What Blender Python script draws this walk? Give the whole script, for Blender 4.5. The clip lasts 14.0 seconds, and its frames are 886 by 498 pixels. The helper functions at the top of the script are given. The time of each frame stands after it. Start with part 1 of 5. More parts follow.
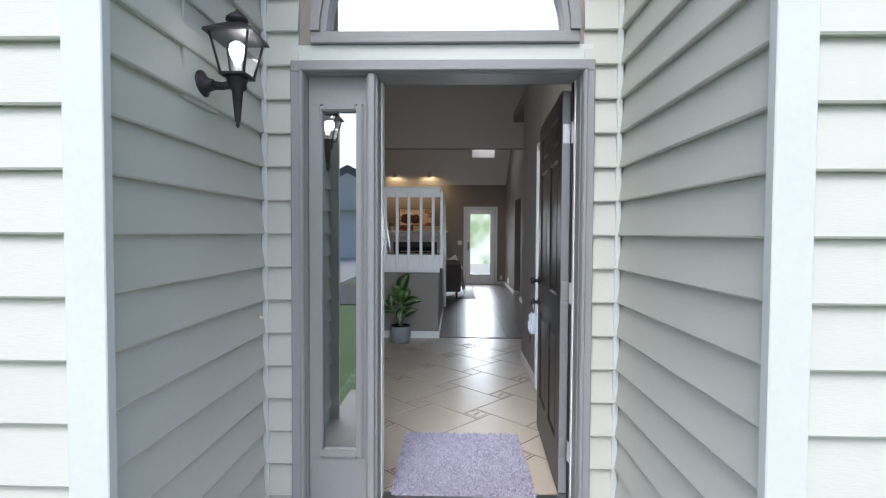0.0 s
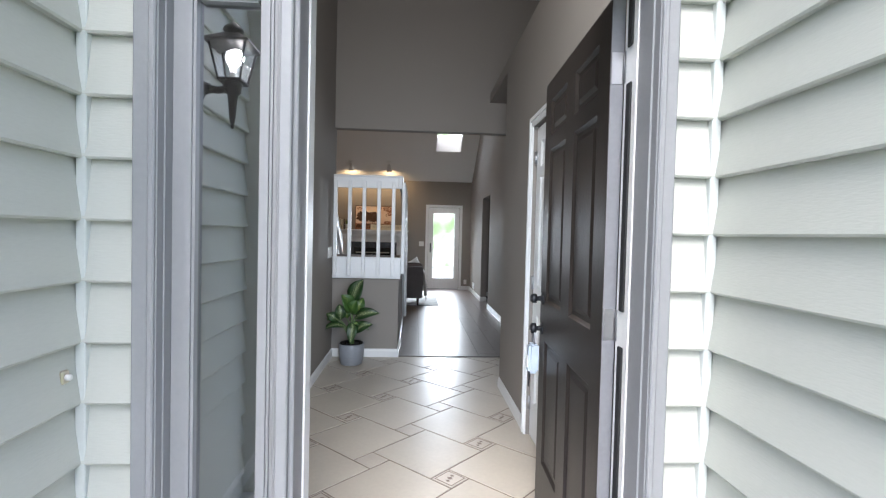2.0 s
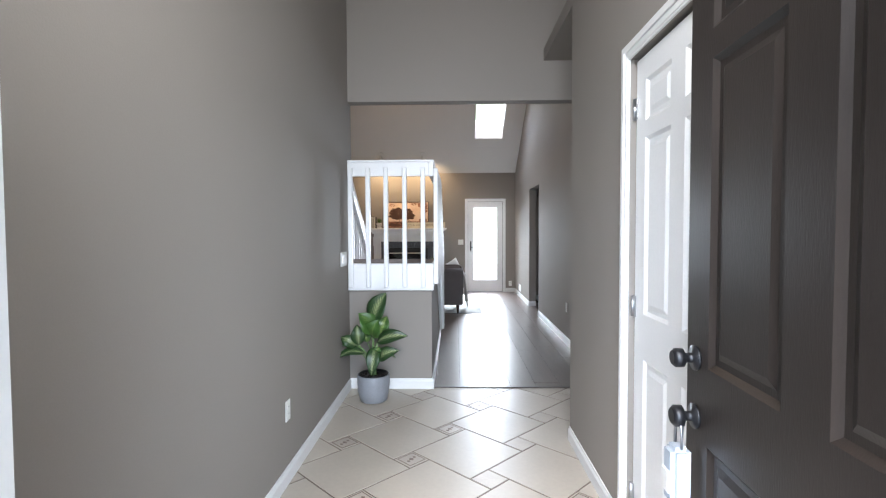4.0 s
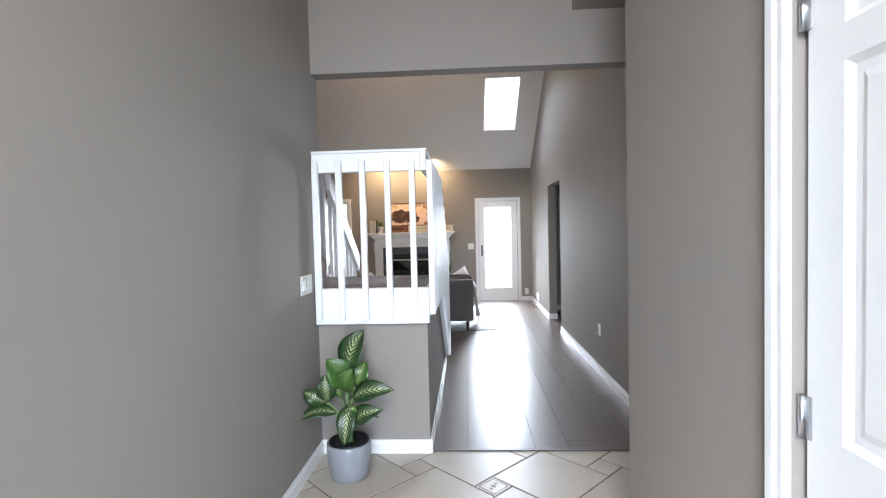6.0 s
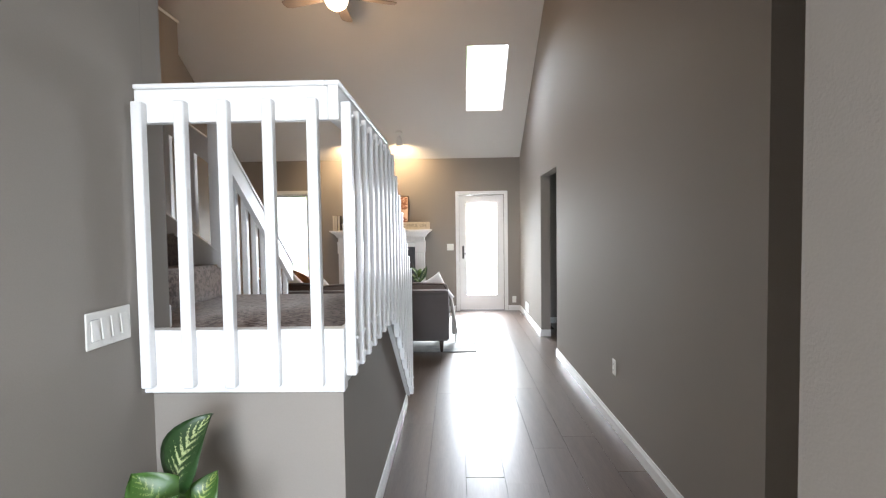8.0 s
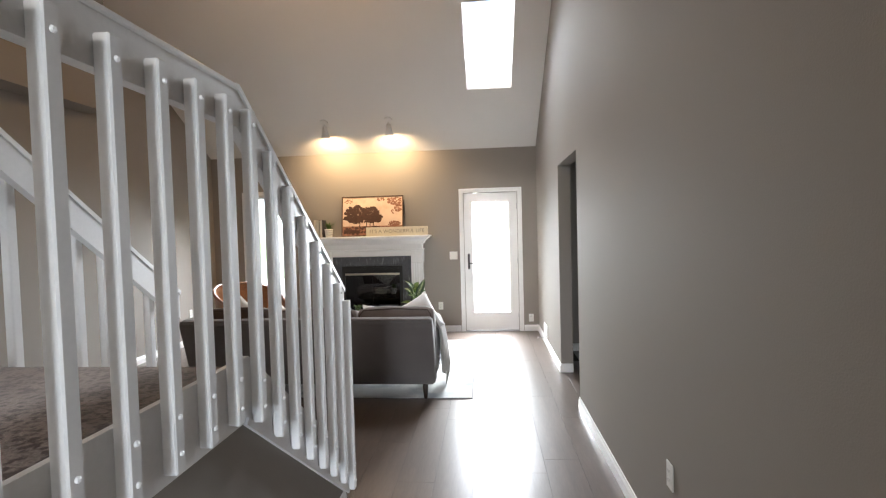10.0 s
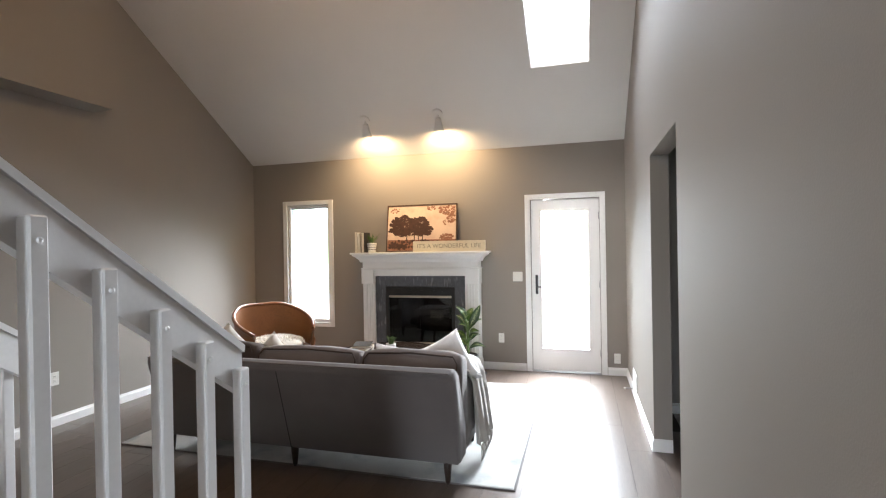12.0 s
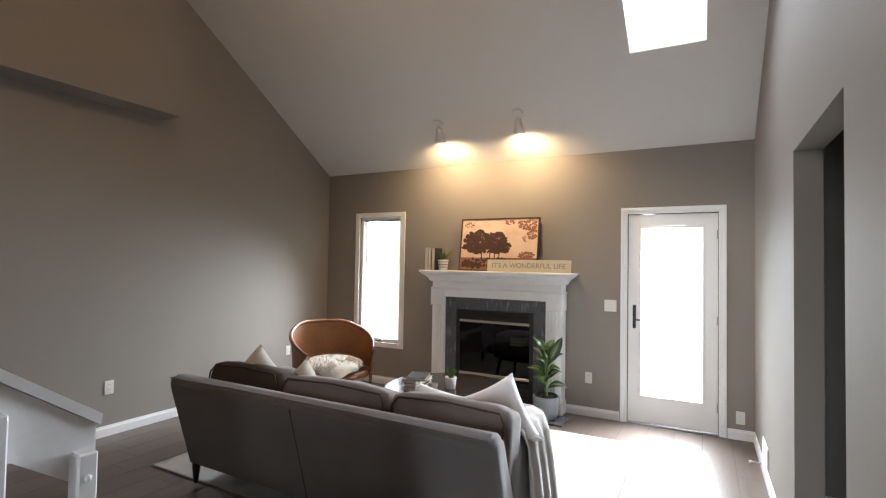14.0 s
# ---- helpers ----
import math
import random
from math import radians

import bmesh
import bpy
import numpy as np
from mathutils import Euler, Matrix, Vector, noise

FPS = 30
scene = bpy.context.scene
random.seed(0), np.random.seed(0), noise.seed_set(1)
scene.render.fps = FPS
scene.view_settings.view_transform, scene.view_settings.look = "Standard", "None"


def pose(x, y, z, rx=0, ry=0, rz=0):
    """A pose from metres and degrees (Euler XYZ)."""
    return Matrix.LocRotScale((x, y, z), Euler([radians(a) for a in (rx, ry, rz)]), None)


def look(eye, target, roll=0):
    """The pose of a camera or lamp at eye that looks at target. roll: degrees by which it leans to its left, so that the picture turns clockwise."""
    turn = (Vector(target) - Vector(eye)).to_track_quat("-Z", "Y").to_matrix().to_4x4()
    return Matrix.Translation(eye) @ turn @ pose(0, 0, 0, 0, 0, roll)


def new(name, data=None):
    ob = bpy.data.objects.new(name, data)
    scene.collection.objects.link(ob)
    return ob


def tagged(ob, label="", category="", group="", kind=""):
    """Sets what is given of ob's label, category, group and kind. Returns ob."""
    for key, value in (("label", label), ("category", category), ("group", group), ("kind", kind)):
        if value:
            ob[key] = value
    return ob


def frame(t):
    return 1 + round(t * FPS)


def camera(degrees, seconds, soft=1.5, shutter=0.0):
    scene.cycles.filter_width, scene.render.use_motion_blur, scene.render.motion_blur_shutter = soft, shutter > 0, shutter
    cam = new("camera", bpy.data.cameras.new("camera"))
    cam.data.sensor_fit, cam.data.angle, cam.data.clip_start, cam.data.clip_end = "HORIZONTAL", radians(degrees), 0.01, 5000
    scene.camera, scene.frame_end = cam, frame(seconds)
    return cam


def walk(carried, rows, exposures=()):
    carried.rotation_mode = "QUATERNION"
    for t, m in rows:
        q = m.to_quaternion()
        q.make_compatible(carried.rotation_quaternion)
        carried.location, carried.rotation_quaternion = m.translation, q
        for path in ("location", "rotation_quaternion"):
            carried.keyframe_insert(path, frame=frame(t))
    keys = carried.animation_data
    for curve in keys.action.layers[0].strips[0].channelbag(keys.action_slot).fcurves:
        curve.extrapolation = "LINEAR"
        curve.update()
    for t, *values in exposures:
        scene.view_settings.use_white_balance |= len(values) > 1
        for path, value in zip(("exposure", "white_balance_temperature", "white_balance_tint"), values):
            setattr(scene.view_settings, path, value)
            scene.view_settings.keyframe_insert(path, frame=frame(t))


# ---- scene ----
cam = camera(84.4, 14.0, soft=1.2)
PATH = [
    (0, (0.501, 0.462, 1.394), (0.447, 2.46, 1.33), 0.3),
    (0.5, (0.476, 0.684, 1.394), (0.477, 2.682, 1.311), 0.3),
    (1, (0.461, 0.894, 1.381), (0.53, 2.891, 1.298), 0.6),
    (1.5, (0.45, 1.225, 1.38), (0.567, 3.22, 1.303), 0.6),
    (2, (0.439, 1.495, 1.371), (0.554, 3.491, 1.314), 1.4),
    (2.5, (0.403, 1.809, 1.384), (0.501, 3.806, 1.33), 2.4),
    (3, (0.425, 2.083, 1.386), (0.45, 4.082, 1.318), 2.1),
    (5.5, (0.532, 3.492, 1.436), (0.447, 5.489, 1.363), -1.5),
    (6, (0.548, 3.741, 1.472), (0.444, 5.737, 1.398), -1.4),
    (6.5, (0.546, 4.083, 1.47), (0.454, 6.079, 1.391), -1.4),
    (7, (0.592, 4.419, 1.476), (0.524, 6.416, 1.39), -1.0),
    (7.5, (0.659, 4.758, 1.483), (0.596, 6.756, 1.396), -0.8),
    (8, (0.699, 5.119, 1.469), (0.646, 7.117, 1.386), -0.8),
    (8.5, (0.738, 5.470, 1.462), (0.676, 7.467, 1.380), -0.9),
    (9, (0.847, 5.815, 1.498), (0.767, 7.811, 1.413), -1.2),
    (11.5, (1.312, 7.581, 1.511), (0.879, 9.534, 1.485), -1.3),
    (12, (1.354, 7.867, 1.511), (0.807, 9.791, 1.504), -1.0),
    (12.5, (1.418, 8.157, 1.54), (0.721, 10.032, 1.545), -0.4),
    (13, (1.427, 8.345, 1.534), (0.632, 10.18, 1.561), 0.2),
    (13.5, (1.412, 8.517, 1.532), (0.548, 10.32, 1.578), 0.5),
    (14, (1.423, 8.628, 1.536), (0.485, 10.393, 1.596), 1.0),
]
EXPOSURES = [(0, 1.6, 5850, 10), (1.5, 2.1, 5850, 10), (3, 2.95, 5800, 10), (5.5, 3.42, 5750, 10), (7.5, 3.75, 5950, 10), (9, 3.68, 6200, 10), (11.5, 3.75, 6100, 10), (14, 3.42, 6050, 10)]
walk(cam, [(t, look(eye, target, roll)) for t, eye, target, roll in PATH], EXPOSURES)

# ---- world, sun and large lights ----
world = bpy.data.worlds.new("sky")
scene.world = world
world.use_nodes = True
wt = world.node_tree
sky = wt.nodes.new("ShaderNodeTexSky")
sky.sky_type, sky.sun_disc = "NISHITA", False
sky.sun_elevation, sky.sun_rotation = radians(50), radians(192)
sky.air_density, sky.dust_density, sky.ozone_density = 1.0, 4.0, 1.0
wt.nodes["Background"].inputs["Strength"].default_value = 0.11
wt.links.new(sky.outputs[0], wt.nodes["Background"].inputs["Color"])

sun = new("sun", bpy.data.lights.new("sun", "SUN"))
sun.data.energy, sun.data.angle, sun.data.color = 0.35, radians(26), (0.98, 0.985, 1.0)
sun.matrix_world = look((-2.1, -8.0, 12.2), (0, 2.0, 0.0))
SPOTW, FANW, BACKDROP = 4.8, 2.9, 0.5   # watts of the ceiling spots and fan, glow of the distance


def area_lamp(name, eye, target, w, h, watts, colour, spread=180):
    lamp = new(name, bpy.data.lights.new(name, "AREA"))
    lamp.data.shape, lamp.data.size, lamp.data.size_y = "RECTANGLE", w, h
    lamp.data.energy, lamp.data.color = watts, colour
    lamp.data.spread = radians(spread)
    lamp.matrix_world = look(eye, target)
    return lamp


# added lamps boosting sky light at the openings of the back room and entry
area_lamp("window_daylight", (-2.2, 13.93, 1.33), (-2.45, 12.0, 0.1), 0.62, 1.5, 4.2, (0.93, 0.97, 1.0), 98)
area_lamp("skylight_daylight", (1.17, 12.62, 3.97), (1.17, 12.1, 3.17), 0.54, 1.1, 3.5, (0.93, 0.97, 1.0), 110)
area_lamp("arched_window_daylight", (0.43, 2.96, 2.62), (0.43, 6.0, 1.9), 1.05, 0.40, 4.2, (1.0, 0.95, 0.88), 135)
area_lamp("entry_door_daylight", (0.6, 3.045, 1.1), (0.35, 6.9, 0.6), 0.84, 1.9, 2.3, (0.80, 0.90, 1.0), 88)
area_lamp("back_door_daylight", (1.157, 14.3, 1.4), (0.25, 12.0, -0.45), 0.9, 1.7, 24, (0.95, 0.98, 1.0), 112)


# ---- materials ----
def material(name, colour, rough=0.6, metal=0.0, vary=0.06, scale=3.0, fine=60.0, bump=0.05, spec=0.5, per=0.0, coat=0.0, sheen=0.0, stretch=(1, 1, 1)):
    """A node material: base colour varied at two scales, fine relief, variation from piece to piece."""
    m = bpy.data.materials.new(name)
    m.use_nodes = True
    nt = m.node_tree
    b = nt.nodes["Principled BSDF"]
    co = nt.nodes.new("ShaderNodeTexCoord")
    mp = nt.nodes.new("ShaderNodeMapping")
    mp.inputs["Scale"].default_value = stretch
    nt.links.new(co.outputs["Object"], mp.inputs["Vector"])
    big, small = nt.nodes.new("ShaderNodeTexNoise"), nt.nodes.new("ShaderNodeTexNoise")
    big.inputs["Scale"].default_value, small.inputs["Scale"].default_value = scale, fine
    big.inputs["Detail"].default_value, small.inputs["Detail"].default_value = 4, 3
    nt.links.new(mp.outputs[0], big.inputs["Vector"])
    nt.links.new(mp.outputs[0], small.inputs["Vector"])
    add = nt.nodes.new("ShaderNodeMath")
    add.operation = "ADD"
    nt.links.new(big.outputs[0], add.inputs[0])
    nt.links.new(small.outputs[0], add.inputs[1])
    last = add
    if per:
        info = nt.nodes.new("ShaderNodeObjectInfo")
        mul = nt.nodes.new("ShaderNodeMath")
        mul.operation = "MULTIPLY_ADD"
        mul.inputs[1].default_value = per
        nt.links.new(info.outputs["Random"], mul.inputs[0])
        nt.links.new(add.outputs[0], mul.inputs[2])
        last = mul
    rng = nt.nodes.new("ShaderNodeMapRange")
    rng.inputs["From Min"].default_value, rng.inputs["From Max"].default_value = 0.6, 1.4 + per
    rng.inputs["To Min"].default_value, rng.inputs["To Max"].default_value = 1 - vary, 1 + vary
    nt.links.new(last.outputs[0], rng.inputs["Value"])
    hsv = nt.nodes.new("ShaderNodeHueSaturation")
    hsv.inputs["Color"].default_value = (*colour, 1)
    nt.links.new(rng.outputs[0], hsv.inputs["Value"])
    nt.links.new(hsv.outputs[0], b.inputs["Base Color"])
    b.inputs["Roughness"].default_value, b.inputs["Metallic"].default_value = rough, metal
    b.inputs["Specular IOR Level"].default_value, b.inputs["Coat Weight"].default_value = spec, coat
    b.inputs["Sheen Weight"].default_value = sheen
    if bump:
        bp = nt.nodes.new("ShaderNodeBump")
        bp.inputs["Strength"].default_value, bp.inputs["Distance"].default_value = bump, 0.004
        nt.links.new(small.outputs[0], bp.inputs["Height"])
        nt.links.new(bp.outputs[0], b.inputs["Normal"])
    return m


def two_tone(m, colour, lo, hi, scale, detail=4, stretch=(1, 1, 1), kind="noise"):
    """Lays a second colour over a material where a pattern is high."""
    nt = m.node_tree
    b = nt.nodes["Principled BSDF"]
    old = b.inputs["Base Color"].links[0].from_socket
    co, mp = nt.nodes.new("ShaderNodeTexCoord"), nt.nodes.new("ShaderNodeMapping")
    mp.inputs["Scale"].default_value = stretch
    nt.links.new(co.outputs["Object"], mp.inputs["Vector"])
    tex = nt.nodes.new("ShaderNodeTexWave" if kind == "wave" else "ShaderNodeTexNoise")
    tex.inputs["Scale"].default_value, tex.inputs["Detail"].default_value = scale, detail
    if kind == "wave":
        tex.inputs["Distortion"].default_value = 6
    nt.links.new(mp.outputs[0], tex.inputs["Vector"])
    rng = nt.nodes.new("ShaderNodeMapRange")
    rng.inputs["From Min"].default_value, rng.inputs["From Max"].default_value = lo, hi
    nt.links.new(tex.outputs["Fac" if kind != "wave" else "Fac"], rng.inputs["Value"])
    mix = nt.nodes.new("ShaderNodeMix")
    mix.data_type = "RGBA"
    nt.links.new(rng.outputs[0], mix.inputs["Factor"])
    nt.links.new(old, mix.inputs["A"])
    mix.inputs["B"].default_value = (*colour, 1)
    nt.links.new(mix.outputs["Result"], b.inputs["Base Color"])
    return m


def glass(name, gloss, tint=(1, 1, 1)):
    m = bpy.data.materials.new(name)
    m.use_nodes = True
    nt = m.node_tree
    out = nt.nodes["Material Output"]
    tr, gl, mix = nt.nodes.new("ShaderNodeBsdfTransparent"), nt.nodes.new("ShaderNodeBsdfGlossy"), nt.nodes.new("ShaderNodeMixShader")
    tr.inputs["Color"].default_value = (*tint, 1)
    gl.inputs["Roughness"].default_value = 0.01
    mix.inputs[0].default_value = gloss
    nt.links.new(tr.outputs[0], mix.inputs[1])
    nt.links.new(gl.outputs[0], mix.inputs[2])
    nt.links.new(mix.outputs[0], out.inputs["Surface"])
    return m


def glow(name, colour, strength):
    m = bpy.data.materials.new(name)
    m.use_nodes = True
    b = m.node_tree.nodes["Principled BSDF"]
    b.inputs["Emission Color"].default_value, b.inputs["Emission Strength"].default_value = (*colour, 1), strength
    b.inputs["Base Color"].default_value = (*colour, 1)
    return m


PAINT = material("greige_wall_paint", (0.275, 0.248, 0.222), 0.75, vary=0.03, scale=0.8, fine=180, bump=0.12, spec=0.3)
CEIL = material("flat_ceiling_paint", (0.66, 0.64, 0.61), 0.9, vary=0.03, scale=1.0, fine=220, bump=0.2, spec=0.2)
WHITE = material("white_semigloss_paint", (0.78, 0.78, 0.77), 0.35, vary=0.03, scale=5, fine=90, bump=0.04)
RAILW = material("white_rail_paint", (0.80, 0.80, 0.80), 0.4, vary=0.04, scale=6, fine=70, bump=0.08)
SIDING = material("beige_lap_siding_paint", (0.452, 0.465, 0.422), 0.6, vary=0.05, scale=2, fine=40, bump=0.15, per=0.25, stretch=(1, 1, 6))
TRIMB = material("beige_corner_board_paint", (0.49, 0.52, 0.50), 0.55, vary=0.04, scale=2, fine=50, bump=0.1)
GREY = material("grey_exterior_trim_paint", (0.235, 0.24, 0.25), 0.45, vary=0.05, scale=4, fine=60, bump=0.08)
DARKDOOR = material("espresso_door_paint", (0.022, 0.017, 0.014), 0.38, vary=0.12, scale=4, fine=50, bump=0.12, stretch=(6, 6, 1))
RUBBER = material("black_rubber", (0.012, 0.012, 0.013), 0.7, vary=0.1)
EDGE = material("grey_primed_steel", (0.17, 0.175, 0.19), 0.4, vary=0.08, scale=8)
CAULK = material("sheathing", (0.35, 0.34, 0.31), 0.8)
GLASS = glass("window_glass", 0.10)
SIDEGLASS = glass("sidelight_glass", 0.42, (0.6, 0.62, 0.64))
TILE = material("cream_ceramic_tile", (0.47, 0.42, 0.345), 0.32, vary=0.10, scale=4, fine=35, bump=0.06, per=0.5)
TILE2 = material("insert_ceramic_tile", (0.46, 0.405, 0.335), 0.35, vary=0.15, scale=9, fine=60, bump=0.08, per=0.5)
MOTIF = material("brown_tile_motif", (0.17, 0.12, 0.09), 0.45, vary=0.3, scale=40, fine=120)
GROUT = material("brown_grout", (0.17, 0.135, 0.11), 0.9, vary=0.15, scale=6, fine=200, bump=0.3)
PLANK = material("grey_brown_laminate_plank", (0.115, 0.088, 0.072), 0.3, vary=0.3, scale=2.2, fine=16, bump=0.05, per=0.3, stretch=(9, 0.7, 1))
GAP = material("dark_floor_joint", (0.045, 0.036, 0.03), 0.8)
CARPET = two_tone(material("brown_flecked_carpet", (0.23, 0.18, 0.155), 1.0, vary=0.45, scale=14, fine=120, bump=1.0, sheen=0.3), (0.08, 0.056, 0.048), 0.47, 0.60, 45)
METAL = material("satin_nickel", (0.42, 0.42, 0.43), 0.3, 1.0, vary=0.05)
BLACKMETAL = material("black_iron", (0.02, 0.02, 0.022), 0.4, 0.6, vary=0.15)
PLASTIC = material("white_plastic", (0.75, 0.74, 0.71), 0.4, vary=0.02)
GRASS = two_tone(material("lawn_grass", (0.07, 0.14, 0.035), 0.9, vary=0.3, scale=0.6, fine=30, bump=0.6), (0.12, 0.17, 0.06), 0.45, 0.65, 4)
CONCRETE = material("pale_concrete", (0.42, 0.41, 0.39), 0.85, vary=0.12, scale=1.5, fine=60, bump=0.3)


# ---- building helpers ----
def box(bm, x0, x1, y0, y1, z0, z1, bevel=0.0, seg=1):
    tmp = bmesh.new()
    bmesh.ops.create_cube(tmp, size=1)
    bmesh.ops.scale(tmp, vec=(x1 - x0, y1 - y0, z1 - z0), verts=tmp.verts)
    bmesh.ops.translate(tmp, vec=((x0 + x1) / 2, (y0 + y1) / 2, (z0 + z1) / 2), verts=tmp.verts)
    if bevel:
        bmesh.ops.bevel(tmp, geom=tmp.edges[:], offset=bevel, segments=seg, affect="EDGES", clamp_overlap=True)
    join(bm, tmp)
    return bm


def join(bm, tmp, m=None):
    if m is not None:
        bmesh.ops.transform(tmp, matrix=m, verts=tmp.verts)
    table = {v: bm.verts.new(v.co) for v in tmp.verts}
    for f in tmp.faces:
        try:
            n = bm.faces.new([table[v] for v in f.verts])
            n.smooth = f.smooth
        except ValueError:
            pass
    tmp.free()


def prism(bm, outline, axis, a, b, bevel=0.0):
    """A closed outline of (u, v) pushed along an axis from a to b. Axis x: (y, z); y: (x, z); z: (x, y)."""
    tmp = bmesh.new()

    def at(u, v, w):
        return {"x": (w, u, v), "y": (u, w, v), "z": (u, v, w)}[axis]
    lo = [tmp.verts.new(at(u, v, a)) for u, v in outline]
    hi = [tmp.verts.new(at(u, v, b)) for u, v in outline]
    n = len(outline)
    tmp.faces.new(lo)
    tmp.faces.new(hi)
    for i in range(n):
        tmp.faces.new((lo[i], lo[(i + 1) % n], hi[(i + 1) % n], hi[i]))
    bmesh.ops.recalc_face_normals(tmp, faces=tmp.faces)
    if bevel:
        bmesh.ops.bevel(tmp, geom=tmp.edges[:], offset=bevel, segments=1, affect="EDGES", clamp_overlap=True)
    join(bm, tmp)
    return bm


def lathe(bm, rings, steps=24, centre=(0, 0), smooth=True):
    """A turned body from rings of (radius, z)."""
    loops = []
    for r, z in rings:
        loops.append([bm.verts.new((centre[0] + r * math.cos(2 * math.pi * i / steps), centre[1] + r * math.sin(2 * math.pi * i / steps), z)) for i in range(steps)])
    for p, q in zip(loops, loops[1:]):
        for i in range(steps):
            bm.faces.new((p[i], p[(i + 1) % steps], q[(i + 1) % steps], q[i])).smooth = smooth
    bm.faces.new(loops[0][::-1])
    bm.faces.new(loops[-1])
    return bm


def tube(bm, points, radii, steps=8):
    """A bent round bar through points."""
    loops = []
    pts = [Vector(p) for p in points]
    if not hasattr(radii, "__len__"):
        radii = [radii] * len(pts)
    for i, p in enumerate(pts):
        d = (pts[min(i + 1, len(pts) - 1)] - pts[max(i - 1, 0)]).normalized()
        u = d.cross(Vector((0, 0, 1)))
        if u.length < 0.05:
            u = d.cross(Vector((1, 0, 0)))
        u.normalize()
        w = d.cross(u)
        loops.append([bm.verts.new(p + radii[i] * (math.cos(2 * math.pi * k / steps) * u + math.sin(2 * math.pi * k / steps) * w)) for k in range(steps)])
    for p, q in zip(loops, loops[1:]):
        for i in range(steps):
            bm.faces.new((p[i], p[(i + 1) % steps], q[(i + 1) % steps], q[i])).smooth = True
    bm.faces.new(loops[0][::-1])
    bm.faces.new(loops[-1])
    return bm


def data(name, bm, mat):
    me = bpy.data.meshes.new(name)
    bmesh.ops.recalc_face_normals(bm, faces=bm.faces)
    bm.to_mesh(me)
    bm.free()
    me.materials.append(mat)
    return me


def part(name, bm, mat, parent=None, label=""):
    ob = new(name, data(name, bm, mat))
    ob.parent = parent
    return tagged(ob, label)


def piece(name, me, parent, m=None):
    ob = new(name, me)
    ob.parent = parent
    if m is not None:
        ob.matrix_basis = m
    return ob


def thing(name, m, label, category, group=""):
    ob = new(name)
    ob.matrix_basis = m
    ob.empty_display_size = 0.1
    return tagged(ob, label, category, group)


def setting(name, bm, mat, label, category):
    return tagged(part(name, bm, mat), label, category, kind="structure")


def B(*a, **k):
    return box(bmesh.new(), *a, **k)


# ---- large structure: plan in metres ----
XL, XR = -0.46, 1.235            # entry hall
XH = 1.838                       # passage wall
XW, YB = -3.119, 13.815          # far room
YF, YD = 2.86, 6.93              # front wall, header and half wall
SLOPE, EAVE, RIDGE = 0.645, 2.71, 9.5


def vault(y):
    return EAVE + SLOPE * (YB - y) if y > RIDGE else EAVE + SLOPE * (YB - RIDGE) - SLOPE * (RIDGE - y)


bm = B(-60, 60, -60, 60, -0.45, -0.15)
setting("ground", bm, GRASS, "flat green mown lawn around the house", "lawn")
setting("porch_slab", B(-0.45, 1.29, 1.0, 2.86, -0.15, -0.02, bevel=0.01), CONCRETE, "pale concrete porch slab at the door", "porch floor")
setting("front_walk", B(-0.3, 1.2, -14, 1.0, -0.15, -0.1), CONCRETE, "pale concrete front walk across the lawn", "path")
# made-up pale slab, keeps the ground behind the back door bright
setting("patio", B(-16, 8, 13.98, 23.9, -0.15, -0.06), CONCRETE, "pale ground slab added behind the house to read bright", "patio")

floor_tile = setting("floor_entry", B(XL - 0.1, 2.6, YF, 6.965, -0.14, -0.004), GROUT, "cream tile floor laid on the diagonal with small inserts", "floor")
floor_wood = setting("floor_wood", B(-3.3, 4.2, 6.965, YB + 0.1, -0.14, -0.003), GAP, "grey-brown laminate plank floor", "floor")
setting("trim_threshold", B(0.27, 1.838, 6.95, 6.985, -0.004, 0.007, bevel=0.003), material("threshold_wood", (0.09, 0.07, 0.06), 0.4), "dark wood threshold strip between tile and planks", "threshold")

# entry hall
setting("wall_entry_left", B(XL - 0.12, XL, YF + 0.14, YD, 0, 4.0), PAINT, "greige painted entry wall", "wall")
bm = bmesh.new()
box(bm, XR, XR + 0.12, YF + 0.14, 4.0, 0, 2.95)
box(bm, XR, XR + 0.12, 4.82, 5.89, 0, 2.95)
box(bm, XR, XR + 0.12, 4.0, 4.82, 2.13, 2.95)
setting("wall_entry_right", bm, PAINT, "greige painted entry wall with closet door", "wall")
setting("shelf_ledge", B(XR + 0.002, 2.6, 5.89, YD - 0.001, 2.85, 2.95), PAINT, "greige boxed ledge over the side passage", "ledge")
setting("ledge_top", B(XR + 0.12, 2.6, YF + 0.14, 5.89, 2.85, 2.95), PAINT, "greige ledge above the closet", "ledge")
setting("wall_side_passage", B(2.6, 2.72, YF + 0.14, YD, 0, 4.0), PAINT, "greige wall of the side passage", "wall")
setting("wall_closet_back", B(XR + 0.12, 2.6, 5.77, 5.89, 0, 2.85), PAINT, "greige wall behind the closet", "wall")
setting("wall_header", B(XL, 2.72, YD, YD + 0.12, 2.515, 5.5), PAINT, "greige drywall header between entry and far room", "wall")
setting("wall_passage_end", B(XH + 0.125, 2.72, YD + 0.002, YD + 0.118, 0, 2.514), PAINT, "greige wall closing the side passage", "wall")
setting("wall_stair_back", B(XW - 0.12, XL - 0.0, YD + 0.001, YD + 0.12, 0, 5.5), PAINT, "greige wall behind the stairs", "wall")
setting("ceiling_entry", B(XL - 0.12, 2.72, YF + 0.141, YD, 4.0, 4.12), CEIL, "flat painted entry ceiling", "ceiling")

